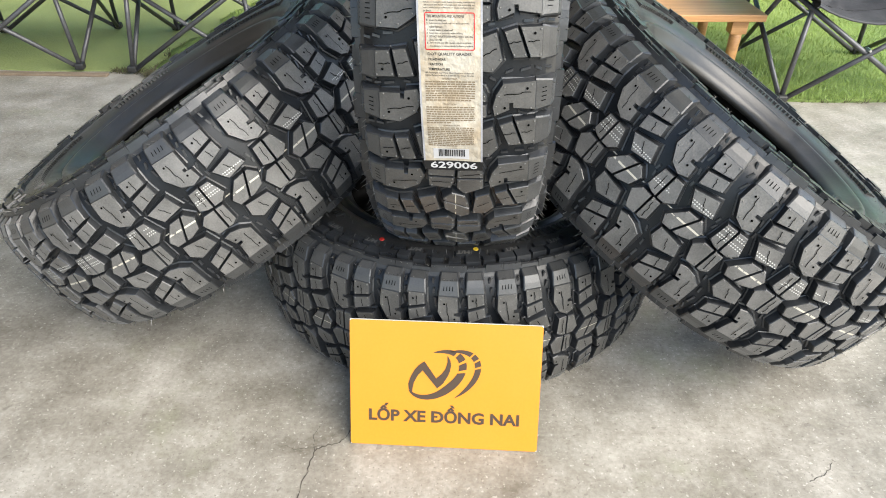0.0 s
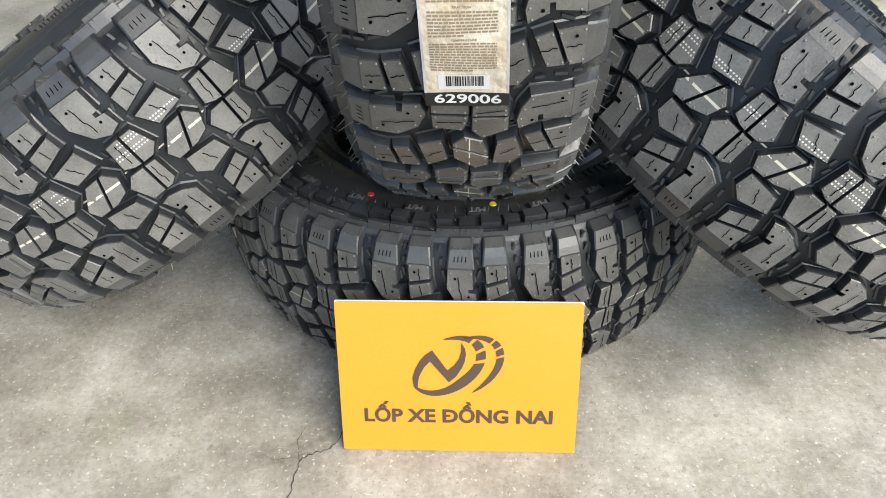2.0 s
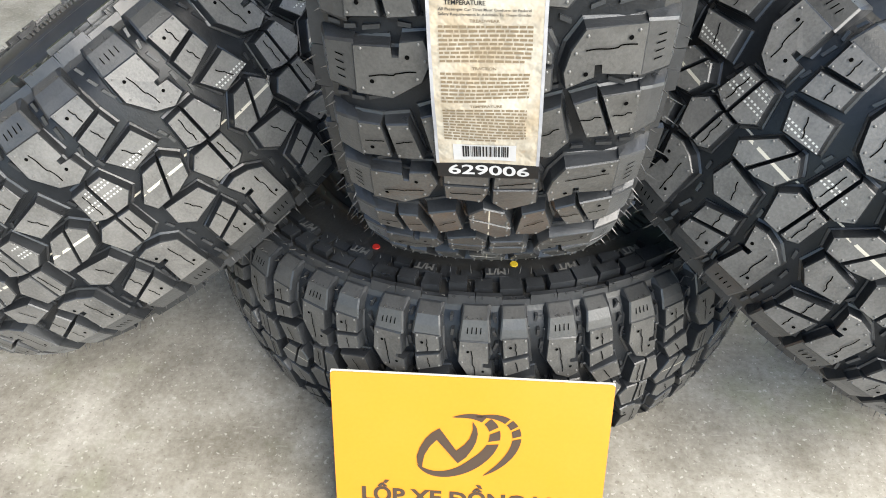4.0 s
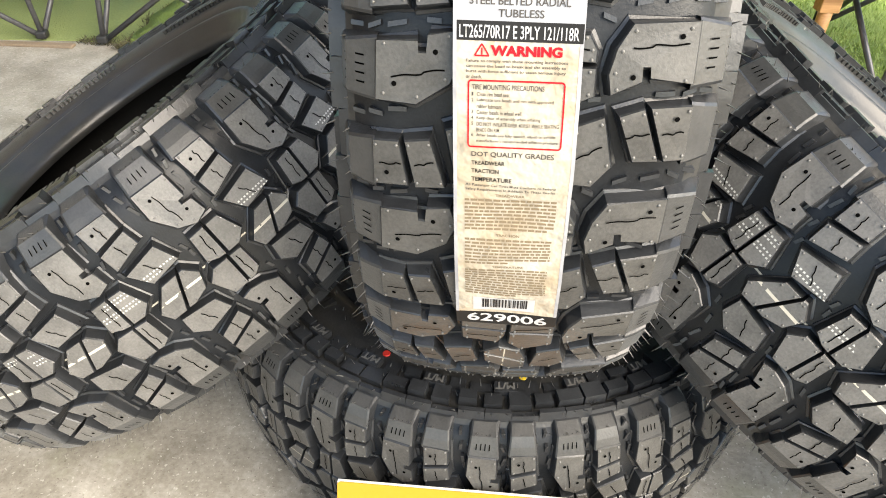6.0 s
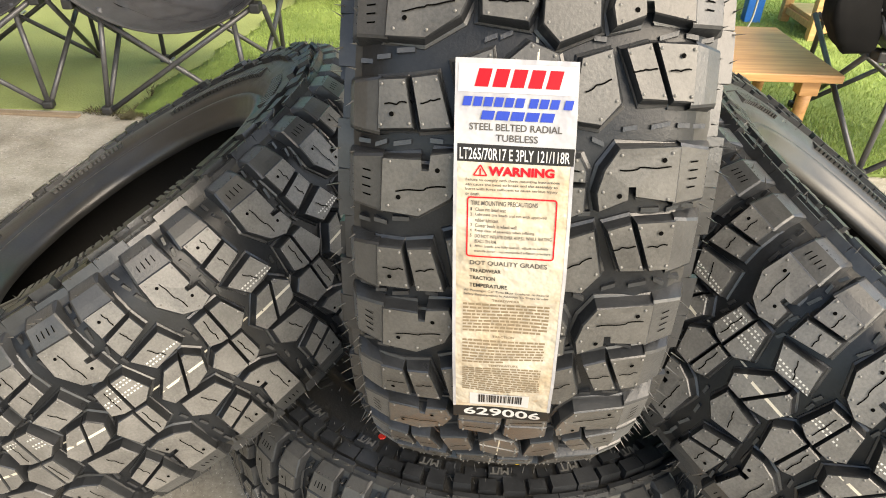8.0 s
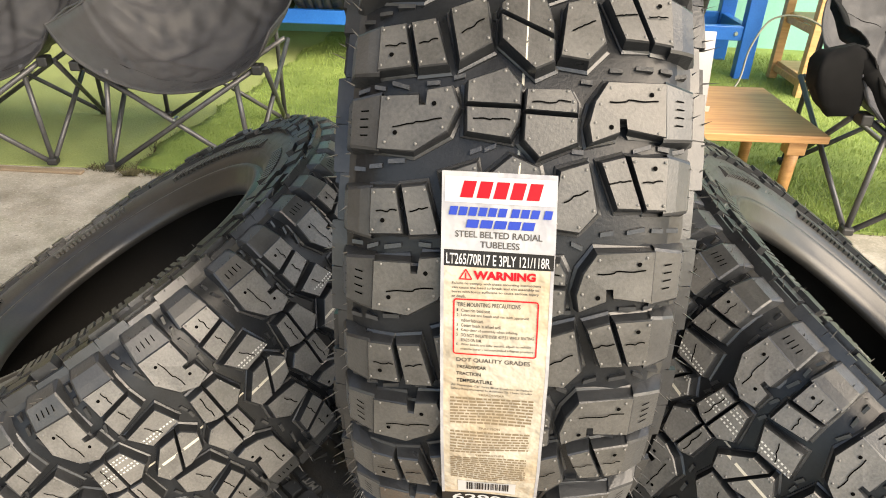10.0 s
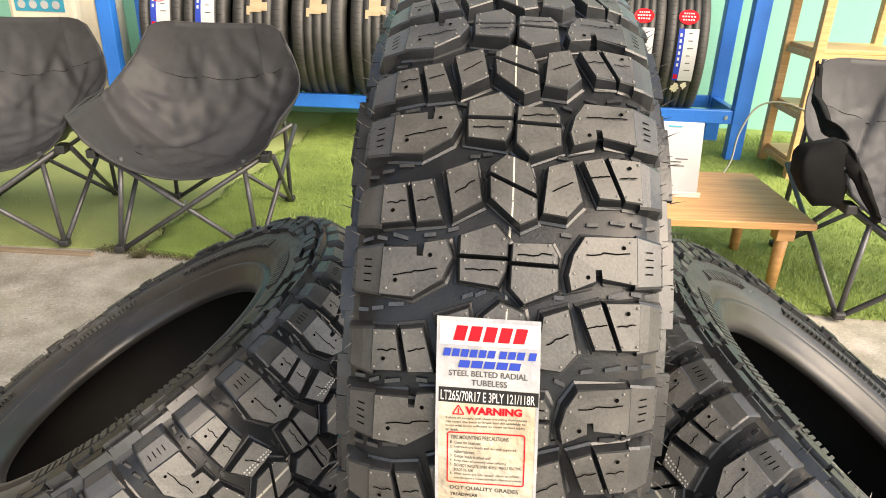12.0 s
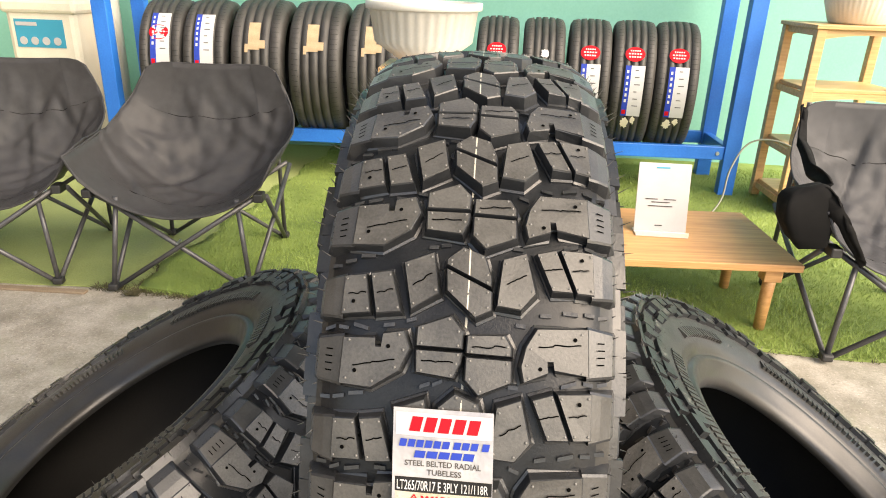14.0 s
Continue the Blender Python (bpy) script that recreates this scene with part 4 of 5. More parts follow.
# ---------------------------------------------------------------- folding chairs
def camp_chair(m, label, fabric, seed, pocket=False, lift=0.0):
    """A folding camp chair: bucket of cloth hung in crossed steel tubes. Local: x across, y to the back, feet on z = 0."""
    root = thing("camping_chair", m, label, "chair", "folding camping chairs")
    rng = random.Random(seed)
    W, D = 0.235, 0.27
    bm = bmesh.new()
    nu, nv = 64, 56
    folds = [(rng.uniform(0.05, 0.95), rng.uniform(0.15, 0.9), rng.choice((0.6, 1.0, 2.2, 2.6)) + rng.gauss(0, 0.25), rng.uniform(0.018, 0.045), rng.uniform(0.002, 0.006)) for _ in range(16)]
    grid = []
    for i in range(nu + 1):
        u = i / nu
        e = 2 * u - 1
        bulge = 4 * u * (1 - u)
        col = []
        for j in range(nv + 1):
            v = j / nv
            top = Vector((e * 0.245, 0.235 + 0.03 * (1 - e * e), (0.703 if pocket else 0.722) - 0.012 * bulge - 0.03 * abs(e) ** 8))
            back = Vector((e * (0.285 if pocket else 0.35), 0.26 - 0.05 * e * e, 0.50 - 0.17 * bulge ** 0.7))
            mid = Vector((e * 0.345, 0.08 - 0.02 * e * e, 0.49 - 0.24 * bulge ** 0.75))
            front = Vector((e * 0.335, -0.275 + 0.01 * bulge, 0.475 - 0.205 * bulge ** 0.65))
            w = (1 - v) ** 3, 3 * v * (1 - v) ** 2, 3 * v * v * (1 - v), v ** 3
            p = top * w[0] + back * w[1] + mid * w[2] + front * w[3]
            crease = 0.0
            for cu, cv, ang, wide, deep in folds:
                d = (u - cu) * math.sin(ang) - (v - cv) * math.cos(ang)
                along = abs((u - cu) * math.cos(ang) + (v - cv) * math.sin(ang))
                crease += deep * (d / wide) * math.exp(-(d / wide) ** 2 - (along / 0.32) ** 2)
            ridge = 0.005 * noise.noise((u * 5 + seed, v * 4, 1.3)) + 0.003 * noise.noise((u * 13, v * 11 + seed, 4.1)) + 0.004 * math.sin(14 * (u + 0.7 * v) + seed) * bulge * v * (1 - v) * 3
            fold = crease
            edge = min(1.0, 6 * v) * min(1.0, 8 * (1 - v) + 0.3)
            col.append(bm.verts.new(p + Vector((0, -(ridge + fold) * 2.2 * edge, (ridge + fold) * 2.2 * edge))))
        grid.append(col)
    for a, b in zip(grid, grid[1:]):
        for j in range(nv):
            bm.faces.new((a[j], b[j], b[j + 1], a[j + 1])).smooth = True
    seat = part("cloth_seat", bm, fabric, root)
    sol = seat.modifiers.new("cloth", "SOLIDIFY")
    sol.thickness = 0.003
    # hem along the rim
    bm = bmesh.new()
    for edge in ([(0, v / 12) for v in range(13)], [(u / 16, 1) for u in range(17)], [(1, v / 12) for v in range(13)], [(u / 16, 0) for u in range(17)]):
        pts = []
        for u, v in edge:
            q = seat.data.vertices[round(u * nu) * (nv + 1) + round(v * nv)].co
            pts.append(q)
        tube(bm, pts, 0.0036, 6)
    part("hem", bm, fabric, root, "stitched hem")
    for v, a, b in ((0.22, 0.10, 0.90), (0.86, 0.06, 0.94)):
        bm = bmesh.new()
        tube(bm, [seat.data.vertices[round((a + (b - a) * k / 24) * nu) * (nv + 1) + round(v * nv)].co + Vector((0, -0.002, 0.002)) for k in range(25)], 0.0016, 5)
        part("seam", bm, FABRIC_BLACK, root, "stitched seam")
    # sewn corner pockets at the top of the back
    for e in (-1, 1):
        bm = bmesh.new()
        rows = []
        for i in range(5):
            rows.append([bm.verts.new(seat.data.vertices[round((0.5 + e * (0.30 + 0.045 * i)) * nu) * (nv + 1) + j].co + Vector((0, -0.0045, 0.002))) for j in range(0, 13)])
        for a, b in zip(rows, rows[1:]):
            for j in range(12):
                bm.faces.new((a[j], b[j], b[j + 1], a[j + 1])).smooth = True
        part("corner_pocket", bm, fabric, root)

    def bar(name, a, b, r=0.0085):
        bm = bmesh.new()
        tube(bm, [a, b], r, 10)
        return part(name, bm, TUBE, root)

    f_l, f_r, b_l, b_r = (-W, -D, 0.012), (W, -D, 0.012), (-W, D, 0.012), (W, D, 0.012)
    zt = 0.44
    bar("front_leg", f_l, (W + 0.05, -D + 0.02, 0.30 + 0.06))
    bar("front_leg", f_r, (-W - 0.05, -D + 0.035, 0.30 + 0.06))
    bar("rear_leg", b_l, (W + 0.03, D - 0.02, 0.34))
    bar("rear_leg", b_r, (-W - 0.03, D - 0.035, 0.34))
    for s, fa, ba in ((-1, f_l, b_l), (1, f_r, b_r)):
        bar("side_leg", fa, (s * (W + 0.05), D - 0.06, 0.345))
        bar("side_leg", ba, (s * (W + 0.062), -D + 0.05, 0.345))
        bar("arm_post", (fa[0], fa[1], 0.02), (s * 0.20, -D + 0.035, 0.335))
        bar("back_post", (ba[0], ba[1], 0.02), (s * 0.226, 0.255, 0.690))
    for p in (f_l, f_r, b_l, b_r):
        bm = bmesh.new()
        box(bm, (p[0] - 0.017, p[1] - 0.017, 0.010), (p[0] + 0.017, p[1] + 0.017, 0.034), bevel=0.006)
        part("foot", bm, PLASTIC, root, "black plastic foot")
    for y in (-D + 0.014, D - 0.014):
        bm = bmesh.new()
        bmesh.ops.create_cone(bm, cap_ends=True, segments=10, radius1=0.006, radius2=0.004, depth=0.03, matrix=pose(0, y, 0.185, 90))
        part("rivet", bm, STEEL, root, "zinc rivet where the tubes cross")
    for s in (-1, 1):
        bm = bmesh.new()
        box(bm, (s * 0.28 - 0.016, -D, 0.335), (s * 0.28 + 0.016, -D + 0.05, 0.365), bevel=0.005)
        part("joint", bm, PLASTIC, root)
    if pocket:
        # a limp pouch hung from the arm
        bm = bmesh.new()
        rows = []
        soft = lambda q: math.copysign(abs(q) ** 0.36, q)
        for j in range(13):
            b = math.pi * (j / 12 - 0.5)
            row = []
            for i in range(22):
                a = 2 * math.pi * i / 22
                zz = soft(math.sin(b))
                rr = abs(math.cos(b)) ** 0.42
                thin = 1 - 0.38 * max(0.0, -zz) - 0.12 * max(0.0, zz)
                xx, yy = soft(math.cos(a)) * rr * thin, soft(math.sin(a)) * rr * thin
                wob = 1 + 0.16 * noise.noise((xx * 1.7, yy * 2, zz * 1.9 + seed))
                row.append(bm.verts.new((-0.372 + (0.070 * xx - 0.022 * zz) * wob, -0.235 + 0.042 * yy * wob, 0.440 + 0.088 * zz * wob + 0.022 * xx * (1 if zz > 0 else 0.2))))
            rows.append(row)
        for a, b in zip(rows, rows[1:]):
            for i in range(22):
                bm.faces.new((a[i], a[(i + 1) % 22], b[(i + 1) % 22], b[i])).smooth = True
        bm.faces.new(rows[0][::-1]), bm.faces.new(rows[-1])
        part("arm_pocket", bm, FABRIC_BLACK, root, "hanging black cloth pocket")
        for name, pts, wide in (("arm_flap", ((-0.36, -0.26, 0.515), (-0.315, -0.285, 0.490), (-0.275, -0.290, 0.425), (-0.215, -0.285, 0.335)), 0.030),
                                ("side_strap", ((-0.325, -0.215, 0.530), (-0.318, -0.08, 0.545), (-0.300, 0.08, 0.595), (-0.262, 0.205, 0.675)), 0.020)):
            bm = bmesh.new()
            cols = []
            for k in range(19):
                f = k / 6
                n = min(2, int(f))
                p = Vector(pts[n]).lerp(Vector(pts[n + 1]), f - n)
                w = wide * (0.75 + 0.25 * math.sin(2.1 * f))
                cols.append([bm.verts.new(p + Vector((0.012 * math.sin(3 * q + f), -0.006 * math.cos(4 * q), w * q + 0.004 * math.sin(5 * f)))) for q in (-1, -0.5, 0, 0.5, 1)])
            for a, b in zip(cols, cols[1:]):
                for i in range(4):
                    bm.faces.new((a[i], a[i + 1], b[i + 1], b[i])).smooth = True
            part(name, bm, FABRIC_BLACK, root, "folded black cloth").modifiers.new("cloth", "SOLIDIFY").thickness = 0.005
    return root


camp_chair(pose(-0.965, 2.775, 0.0, 0, 0, 4), "charcoal cloth folding camping chair on artificial turf", FABRIC, 1)
camp_chair(pose(-1.67, 2.735, 0.0, 0, 0, 10), "charcoal cloth folding camping chair beside another chair", FABRIC, 2)
camp_chair(pose(1.362, 2.55, 0.0, 0, 0, -2), "faded grey folding camping chair with a black arm pocket", FABRIC_GREY, 3, True)


# ---------------------------------------------------------------- low wooden table with a notice stand
def low_table():
    root = thing("low_table", pose(0.735, 2.65, 0, 0, 0, 2), "low orange wooden table with round legs on turf", "table")
    bm = bmesh.new()
    box(bm, (-0.31, -0.255, 0.238), (0.31, 0.255, 0.262), bevel=0.003)
    part("tabletop", bm, OAK, root)
    for x in (-0.255, 0.245):
        for y in (-0.19, 0.13):
            bm = bmesh.new()
            tube(bm, [(x, y, 0.008), (x, y, 0.12), (x + 0.002, y, 0.238)], [0.017, 0.019, 0.021], 16)
            part("leg", bm, OAK, root)
            bm = bmesh.new()
            box(bm, (x - 0.028, y - 0.024, 0.185), (x + 0.028, y + 0.024, 0.237), bevel=0.003)
            part("leg_block", bm, OAK, root)


low_table()


def notice_stand():
    root = thing("notice_stand", pose(0.664, 2.62, 0.2625, 0, 0, -2), "white acrylic notice stand leaning back on the low table", "sign")
    lean = pose(0, 0.02, 0.004, -14)
    bm = bmesh.new()
    box(bm, (-0.080, 0.0, 0.0), (0.092, 0.004, 0.230), lean, 0.0015)
    part("notice_board", bm, PAPER, root)
    bm = bmesh.new()
    box(bm, (-0.080, -0.022, 0.0), (0.092, 0.05, 0.005), None, 0.0015)
    box(bm, (-0.080, -0.022, 0.005), (0.092, -0.018, 0.018), None, 0.001)
    part("foot_plate", bm, WHITE, root, "clear white acrylic foot")
    bm = bmesh.new()
    box(bm, (-0.022, -0.0016, 0.212), (0.022, -0.0002, 0.217), lean)
    part("heading_bar", bm, SKY_BLUE, root)
    bm = bmesh.new()
    rng = random.Random(9)
    for x0, x1, z in ((-0.03, 0.03, 0.098), (-0.05, -0.01, 0.108), (0.01, 0.05, 0.108), (-0.04, 0.04, 0.085), (-0.012, 0.012, 0.02)):
        box(bm, (x0, -0.0016, z), (x1, -0.0002, z + 0.003), lean)
    tagged(part("print_bar", bm, GREY_PRINT, root), "", "", "", "stuff")


notice_stand()


# ---------------------------------------------------------------- blue tyre rack and its tyres
RACK_Y = 4.02


def tyre_rack():
    root = thing("tyre_rack", pose(0, 0, 0), "blue enamelled steel tyre rack against the teal wall", "rack")

    def beam(name, lo, hi):
        bm = bmesh.new()
        box(bm, lo, hi, bevel=0.004)
        return part(name, bm, BLUE, root)

    z = 0.197
    beam("front_beam", (-1.90, RACK_Y, z), (1.325, RACK_Y + 0.04, z + 0.07))
    beam("rear_beam", (-1.90, RACK_Y + 0.41, z), (1.325, RACK_Y + 0.44, z + 0.07))
    for x in (-1.995, 1.325):
        for y in (RACK_Y - 0.01, RACK_Y + 0.40):
            beam("post", (x, y, 0.0), (x + 0.080, y + 0.06, 2.25))
        beam("side_beam", (x + 0.01, RACK_Y + 0.052, z + 0.005), (x + 0.05, RACK_Y + 0.40, z + 0.065))
    for zz in (1.15, 2.05):
        beam("front_beam", (-1.90, RACK_Y, zz), (1.325, RACK_Y + 0.04, zz + 0.06))
        beam("rear_beam", (-1.90, RACK_Y + 0.41, zz), (1.325, RACK_Y + 0.44, zz + 0.06))
    for x in (-1.87, 1.29):
        bm = bmesh.new()
        bmesh.ops.create_cone(bm, cap_ends=True, segments=12, radius1=0.011, radius2=0.009, depth=0.01, matrix=pose(x, RACK_Y - 0.004, z + 0.035, 90))
        part("bolt", bm, STEEL, root, "zinc bolt head")


tyre_rack()


def road_tyre(x, radius, width, label, stickers, lean):
    """A road tyre that stands between the beams of the rack, tread to the front."""
    y, z = RACK_Y + 0.22, 0.268 + math.sqrt(radius ** 2 - 0.185 ** 2)
    m = pose(x, y, z, 0, 0, lean) @ Matrix(((0, 0, 1, 0), (-1, 0, 0, 0), (0, -1, 0, 0), (0, 0, 0, 1))).to_4x4()
    root = thing("road_tyre", m, label, "tyre", "tyres on the blue rack")
    h = width / 2
    R = radius
    gro = [(-0.50 * h, 0.010), (-0.17 * h, 0.010), (0.17 * h, 0.010), (0.50 * h, 0.010)]
    prof = [(R - 0.115, -h * 0.80), (R - 0.09, -h * 0.97), (R - 0.06, -h), (R - 0.03, -h * 0.97), (R - 0.012, -h * 0.86)]
    for g, w in gro:
        d = 0.012 * (abs(g) / h) ** 2
        prof += [(R - d, g - 0.0055), (R - d - 0.008, g - 0.0042), (R - d - 0.008, g + 0.0042), (R - d, g + 0.0055)]
    prof += [(R - 0.012, h * 0.86), (R - 0.03, h * 0.97), (R - 0.06, h), (R - 0.09, h * 0.97), (R - 0.115, h * 0.80), (R - 0.11, h * 0.7), (R - 0.07, h * 0.86), (R - 0.025, h * 0.8), (R - 0.022, 0), (R - 0.025, -h * 0.8), (R - 0.07, -h * 0.86), (R - 0.11, -h * 0.7)]
    bm = bmesh.new()
    revolve(bm, prof, 72)
    part("carcass", bm, WORN_TYRE, root)
    # slits on the shoulders: their shade as flat black strips
    bm = bmesh.new()
    for k in range(80):
        a = 2 * math.pi * k / 80
        for s in (-1, 1):
            p = [(R - 0.0108, s * h * 0.84), (R - 0.0035, s * h * 0.58)]
            vs = []
            for (r, zz), da in ((p[0], -0.0016), (p[0], 0.0016), (p[1], 0.010 + 0.0016), (p[1], 0.010 - 0.0016)):
                vs.append(bm.verts.new(((r + 0.001) * math.cos(a + da), (r + 0.001) * math.sin(a + da), zz)))
            bm.faces.new(vs)
    tagged(part("tread_slit_shade", bm, SLIT_SHADE, root), "", "", "", "stuff")

    def patch(name, a0, a1, z0, z1, mat, lift, text="", round_=False, half=False, torn=0.0):
        bm = bmesh.new()
        if round_:
            ca, cz, ra, rz = (a0 + a1) / 2, (z0 + z1) / 2, (a1 - a0) / 2, (z1 - z0) / 2
            c = bm.verts.new(((R + lift) * math.cos(ca), (R + lift) * math.sin(ca), cz))
            k = [1.0 if not torn else 0.8 + torn * noise.noise((9 * x, 1.7 * i, a0 * 20)) for i in range(24)]
            ring = [bm.verts.new(((R + lift) * math.cos(ca + ra * k[i] * math.cos(q)), (R + lift) * math.sin(ca + ra * k[i] * math.cos(q)), cz + rz * k[i] * (min(0.0, math.sin(q)) if half else math.sin(q)))) for i, q in enumerate(2 * math.pi * i / 24 for i in range(24))]
            for i in range(24):
                bm.faces.new((c, ring[i], ring[(i + 1) % 24]))
        else:
            n = 10
            rows = [[bm.verts.new(((R + lift) * math.cos(a0 + (a1 - a0) * i / n), (R + lift) * math.sin(a0 + (a1 - a0) * i / n), zz)) for zz in (z0, z1)] for i in range(n + 1)]
            for a, b in zip(rows, rows[1:]):
                bm.faces.new((a[0], a[1], b[1], b[0]))
        part(name, bm, mat, root, text)

    # angles: 0 faces the front, minus is up
    for kind in stickers:
        if kind in ("long", "high"):
            a0, a1 = (-0.40, 0.36) if kind == "long" else (-0.92, -0.08)
            patch("paper_label", a0, a1, -0.014, 0.052, PAPER, 0.002, "long white printed label")
            patch("blue_band", a0, a1, -0.042, -0.014, LABEL_BLUE, 0.002, "blue label band with white bars")
            for i in range(6):
                patch("white_bar", a0 + 0.07 + i * 0.085, a0 + 0.115 + i * 0.085, -0.034, -0.024, PAPER, 0.003)
            patch("red_bar", a1 - 0.10, a1 - 0.03, -0.038, -0.019, RED, 0.003)
            for i in range(6):
                patch("print_bar", a0 + 0.06 + i * 0.105, a0 + 0.072 + i * 0.105, 0.006, 0.022 + 0.006 * (i % 3), GREY_PRINT, 0.003)
        elif kind == "round":
            patch("round_sticker", -0.70, -0.46, -0.050, 0.046, RED, 0.002, "round red sticker", True)
            for i, half in enumerate((0.026, 0.034, 0.030)):
                for k in range(5):
                    at = -half + 2 * half * k / 5
                    patch("white_bar", -0.645 + 0.05 * i, -0.622 + 0.05 * i, at, at + half * 0.26, PAPER, 0.003)
        elif kind == "kraft":
            patch("kraft_sticker", -0.76, -0.34, -0.036, 0.022, KRAFT, 0.002, "torn brown paper sticker")
            patch("kraft_scrap", -0.48, -0.36, 0.022, 0.050, KRAFT, 0.002)
            patch("kraft_scrap", -0.42, -0.30, -0.052, -0.036, KRAFT, 0.002)
        elif kind == "scrap":
            patch("paper_scrap", -0.62, -0.46, -0.02, 0.03, PAPER, 0.002, "white paper scrap", True, False, 0.35)
        elif kind == "chalk":
            patch("adhesive_patch", 0.38, 0.60, -0.042, 0.004, CREAM, 0.0015, "pale adhesive remains", True, False, 0.5)
            patch("adhesive_patch", 0.36, 0.52, 0.006, 0.036, CREAM, 0.0015, "", True, False, 0.5)


for x, r, w, st, lean in (
    (-1.66, 0.345, 0.225, ("high", "round"), 8), (-1.42, 0.345, 0.225, ("high",), 6), (-1.13, 0.350, 0.270, ("kraft",), 3), (-0.825, 0.350, 0.275, ("kraft",), 2),
    (-0.525, 0.350, 0.270, ("kraft",), 1), (-0.225, 0.345, 0.25, ("scrap",), 0), (0.115, 0.330, 0.215, ("round",), -2), (0.355, 0.330, 0.215, ("scrap",), -3),
    (0.595, 0.330, 0.215, ("round", "long"), -5), (0.825, 0.33, 0.215, ("round", "long", "chalk"), -7), (1.045, 0.33, 0.215, ("round", "long", "chalk"), -8),
):
    desc = {"high": "with white label", "long": "with white label", "kraft": "with torn brown paper sticker", "round": "with a round red sticker", "scrap": "with white paper scrap"}
    road_tyre(x, r, w, "black road tyre on a blue rack " + (desc[st[-1] if st[-1] != "chalk" else "long"] if st else "with plain ribs"), st, lean)


# ---------------------------------------------------------------- plant stand, pots, bucket, dispenser, hose
def plant_stand(m, label, levels, w, d, h):
    root = thing("plant_stand", m, label, "shelf", "wooden plant stands")
    for x in (-w / 2, w / 2):
        for y in (-d / 2, d / 2):
            bm = bmesh.new()
            box(bm, (x - 0.021, y - 0.021, 0.008), (x + 0.021, y + 0.021, h - 0.0185), bevel=0.003)
            part("post", bm, PINE, root)
    for i, z in enumerate(levels):
        over = 0.03 if z == max(levels) else -0.004
        bm = bmesh.new()
        box(bm, (-w / 2 - over, -d / 2 - over, z - 0.018), (w / 2 + over, d / 2 + over, z), bevel=0.003)
        part("shelf_board", bm, PINE, root)
        for y in (-d / 2, d / 2):
            bm = bmesh.new()
            n = 12
            rows = []
            for k in range(n + 1):
                x = -w / 2 + 0.018 + (w - 0.036) * k / n
                drop = 0.022 + 0.022 * (2 * k / n - 1) ** 2
                rows.append([bm.verts.new((x, y + dy, zz)) for dy, zz in ((-0.008, z - 0.0185), (0.008, z - 0.0185), (0.008, z - 0.0185 - drop), (-0.008, z - 0.0185 - drop))])
            for a, b in zip(rows, rows[1:]):
                for q in range(4):
                    bm.faces.new((a[q], a[(q + 1) % 4], b[(q + 1) % 4], b[q]))
            bm.faces.new(rows[0]), bm.faces.new(rows[-1])
            part("rail", bm, PINE, root)
        for x in (-w / 2, w / 2):
            bm = bmesh.new()
            box(bm, (x - 0.008, -d / 2 + 0.018, z - 0.05), (x + 0.008, d / 2 - 0.018, z - 0.0185), bevel=0.002)
            part("rail", bm, PINE, root)
    return root


plant_stand(pose(1.755, 3.90, 0, 0, 0, 0), "honey pine plant stand with four shelves", (0.10, 0.34, 0.62, 0.90), 0.43, 0.35, 0.90)
plant_stand(pose(-0.108, 2.30, 0, 0, 0, 0), "honey pine plant stand that carries a white pot", (0.12, 0.46, 0.825), 0.15, 0.15, 0.825)


def ribbed_pot(m, label, mat, r0, r1, h, ribs=44):
    root = thing("flower_pot", m, label, "pot", "ribbed flower pots")
    prof = [(0.0, 0.0), (r0 * 0.92, 0.0), (r0, 0.008), (r0 + (r1 - r0) * 0.80, h * 0.36), (r1 * 0.97, h * 0.86), (r1, h * 0.87), (r1 * 1.06, h * 0.88), (r1 * 1.06, h), (r1 * 0.98, h), (r1 * 0.93, h * 0.87), (r0 * 0.9, 0.02), (0.0, 0.02)]
    bm = bmesh.new()
    steps = ribs * 4
    rings = []
    for k in range(steps):
        a = 2 * math.pi * k / steps
        rib = 0.0028 * abs(math.sin(a * ribs / 2))
        rings.append([bm.verts.new(((r + (rib if 2 <= i <= 4 else 0)) * math.cos(a), (r + (rib if 2 <= i <= 4 else 0)) * math.sin(a), z)) for i, (r, z) in enumerate(prof[1:-1])])
    n = len(rings[0])
    for k in range(steps):
        a, b = rings[k], rings[(k + 1) % steps]
        for i in range(n - 1):
            bm.faces.new((a[i], b[i], b[i + 1], a[i + 1])).smooth = True
    bm.faces.new([r[0] for r in rings])
    bm.faces.new([r[-1] for r in rings])
    part("pot_body", bm, mat, root)
    bm = bmesh.new()
    bmesh.ops.create_cone(bm, cap_ends=True, segments=32, radius1=r1 * 0.9, radius2=r1 * 0.9, depth=0.02, matrix=Matrix.Translation((0, 0, h * 0.84)))
    part("soil", bm, CRACK, root, "dark potting soil")


ribbed_pot(pose(-0.108, 2.30, 0.826), "white ribbed plastic flower pot", WHITE, 0.062, 0.142, 0.155, 34)
ribbed_pot(pose(1.78, 3.90, 0.901), "cream ribbed flower pot on the plant stand", CREAM, 0.13, 0.165, 0.26)


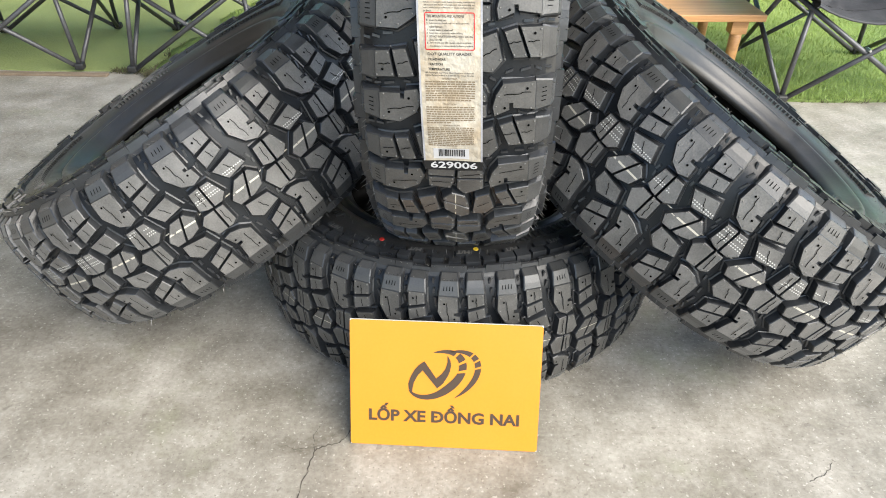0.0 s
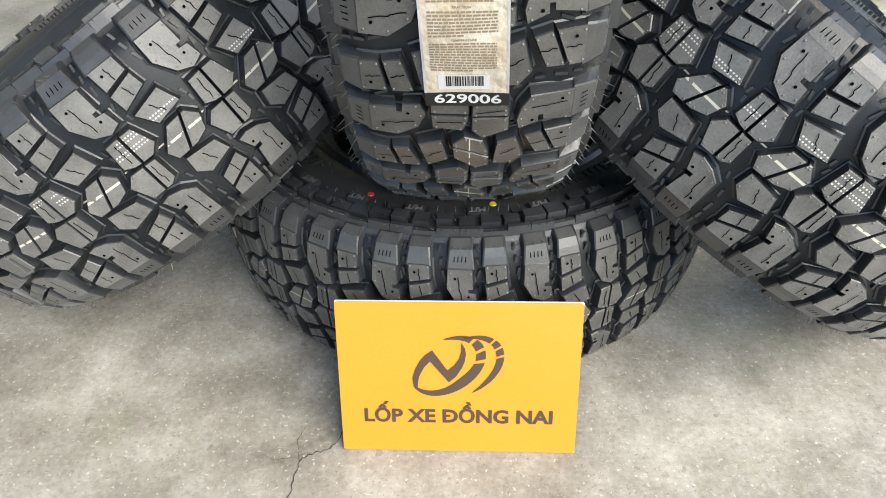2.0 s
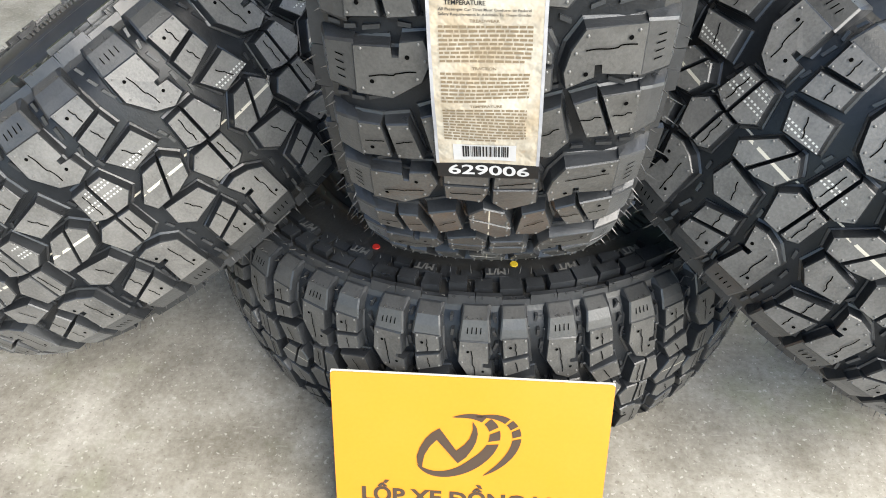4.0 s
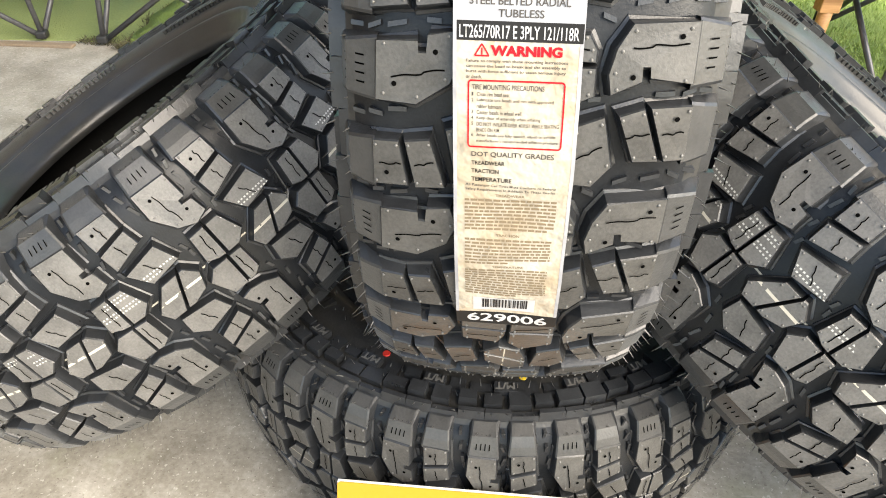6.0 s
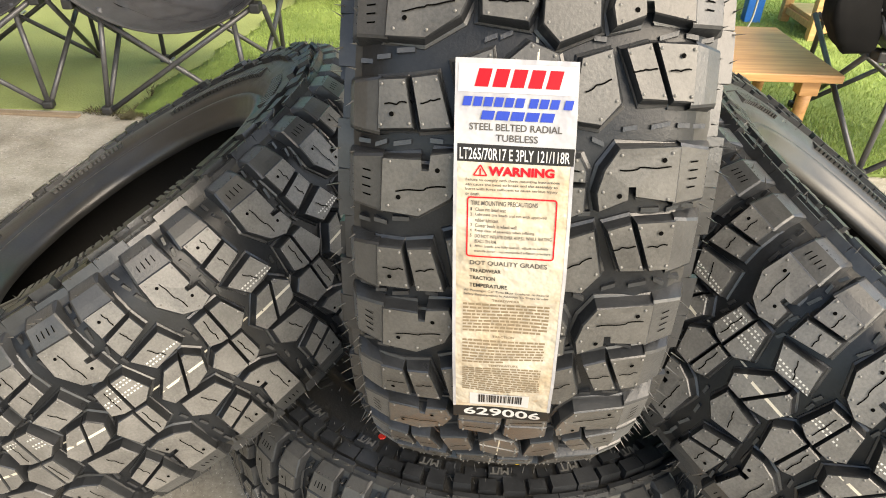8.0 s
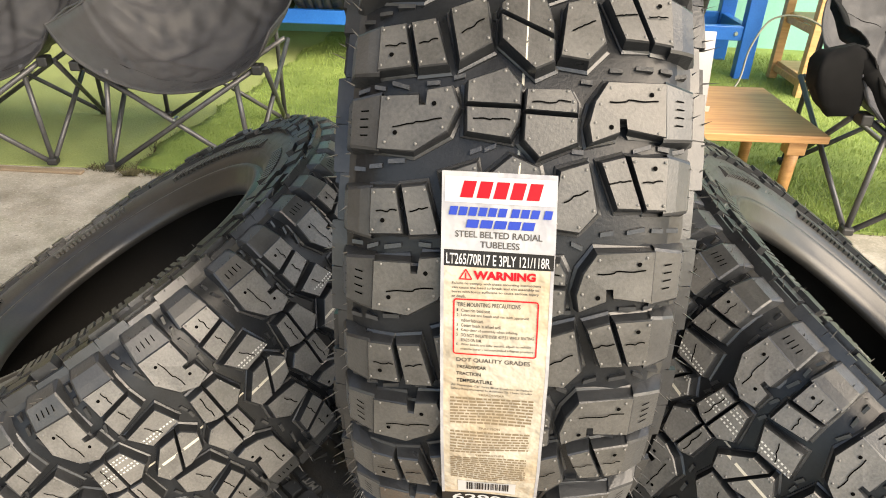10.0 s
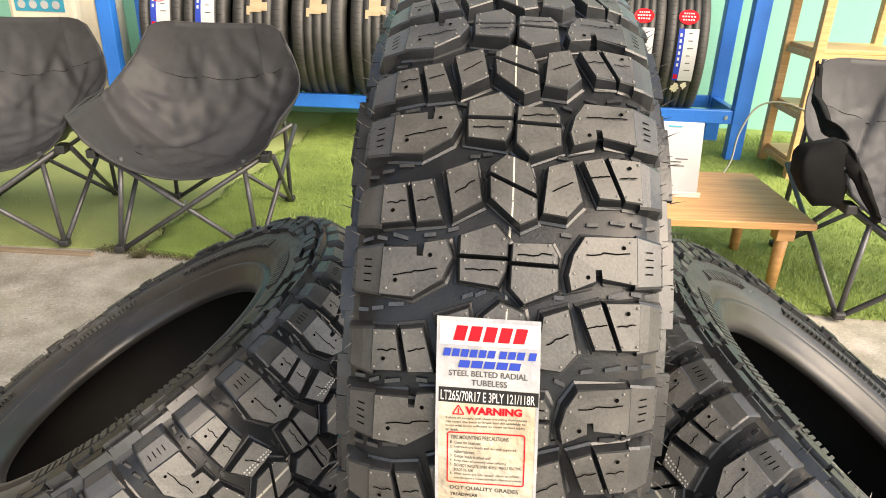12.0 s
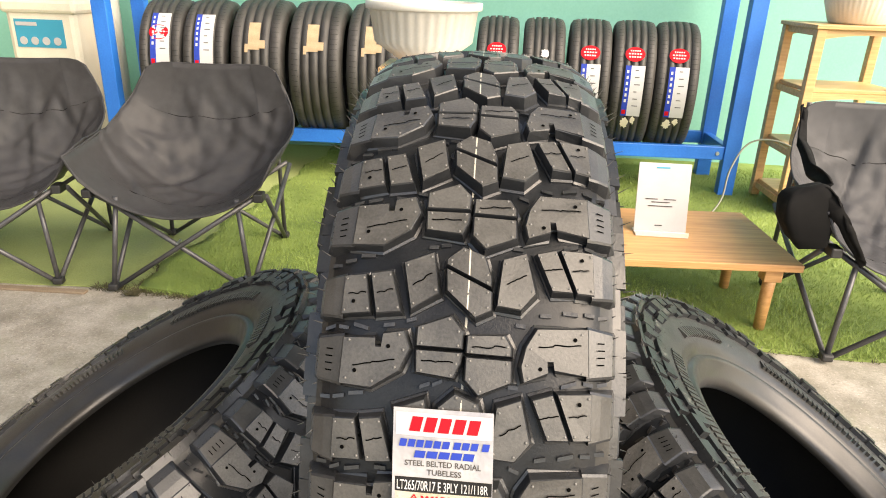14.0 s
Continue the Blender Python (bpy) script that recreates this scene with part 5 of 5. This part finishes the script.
def water_dispenser():
    root = thing("plastic_bin", pose(-2.42, 4.42, 0), "cream plastic bin with lid and blue printed label", "bin")
    bm = bmesh.new()
    box(bm, (-0.20, -0.20, 0.0), (0.20, 0.20, 0.86), bevel=0.03)
    part("bin_body", bm, CREAM, root)
    bm = bmesh.new()
    box(bm, (-0.215, -0.215, 0.80), (0.215, 0.215, 0.875), bevel=0.02)
    part("lid", bm, CREAM, root)
    bm = bmesh.new()
    box(bm, (-0.15, -0.2035, 0.62), (0.13, -0.2005, 0.77))
    lab = part("bin_label", bm, SKY_BLUE, root, "blue label with white spots")
    for i in range(4):
        bm = bmesh.new()
        bmesh.ops.create_cone(bm, cap_ends=True, segments=14, radius1=0.022, radius2=0.022, depth=0.002, matrix=pose(-0.11 + i * 0.065, -0.2048, 0.655, 90))
        part("white_spot", bm, PAPER, lab)
    bm = bmesh.new()
    box(bm, (-0.14, -0.2055, 0.735), (-0.02, -0.2037, 0.755))
    part("white_bar", bm, PAPER, lab)
    root = thing("white_column", pose(-2.16, 4.45, 0), "white plastic pipe standing in the corner by the rack", "pipe")
    bm = bmesh.new()
    tube(bm, [(0, 0, 0), (0, 0, 2.4)], 0.075, 24)
    part("pipe", bm, WHITE, root)


water_dispenser()


def hose():
    bm = bmesh.new()
    pts = []
    ctrl = [Vector(p) for p in ((1.72, 3.45, 0.20), (1.58, 3.56, 0.31), (1.44, 3.66, 0.38), (1.32, 3.70, 0.36), (1.24, 3.66, 0.24), (1.20, 3.60, 0.10), (1.11, 3.55, 0.024), (0.96, 3.55, 0.020), (0.6, 3.5, 0.020))]
    for i in range(len(ctrl) - 1):
        p0, p1, p2, p3 = ctrl[max(0, i - 1)], ctrl[i], ctrl[i + 1], ctrl[min(len(ctrl) - 1, i + 2)]
        for k in range(8):
            t = k / 8
            pts.append(0.5 * ((2 * p1) + (p2 - p0) * t + (2 * p0 - 5 * p1 + 4 * p2 - p3) * t * t + (3 * p1 - p0 - 3 * p2 + p3) * t ** 3))
    tube(bm, pts, 0.0045, 10)
    tagged(part("hose", bm, HOSE), "translucent pale hose looped on the turf", "hose")


hose()


def driftwood(x, y, z, seed, size):
    """A gnarled lump of wood on the plant stand."""
    bm = bmesh.new()
    bmesh.ops.create_icosphere(bm, subdivisions=3, radius=1.0)
    for v in bm.verts:
        k = 1 + 0.45 * noise.noise(v.co * 1.6 + Vector((seed, 0, 0))) + 0.2 * noise.noise(v.co * 4.1 + Vector((0, seed, 0)))
        v.co = Vector((v.co.x * size[0] * k, v.co.y * size[1] * k, v.co.z * size[2] * k))
    low = min(v.co.z for v in bm.verts)
    for v in bm.verts:
        v.co += Vector((x, y, z - low))
    tagged(part("driftwood", bm, BARK, None, "", True), "gnarled brown driftwood lump on a pine shelf", "driftwood", "driftwood on the shelves")


BARK = spotted("driftwood_brown", (0.10, 0.055, 0.03), (0.22, 0.13, 0.075), 0.8, 30, 200, 0.6, 0.004).m
driftwood(1.68, 3.86, 0.341, 1, (0.07, 0.06, 0.055))
driftwood(1.80, 3.92, 0.341, 4, (0.06, 0.07, 0.045))
driftwood(1.70, 3.84, 0.101, 8, (0.10, 0.06, 0.022))
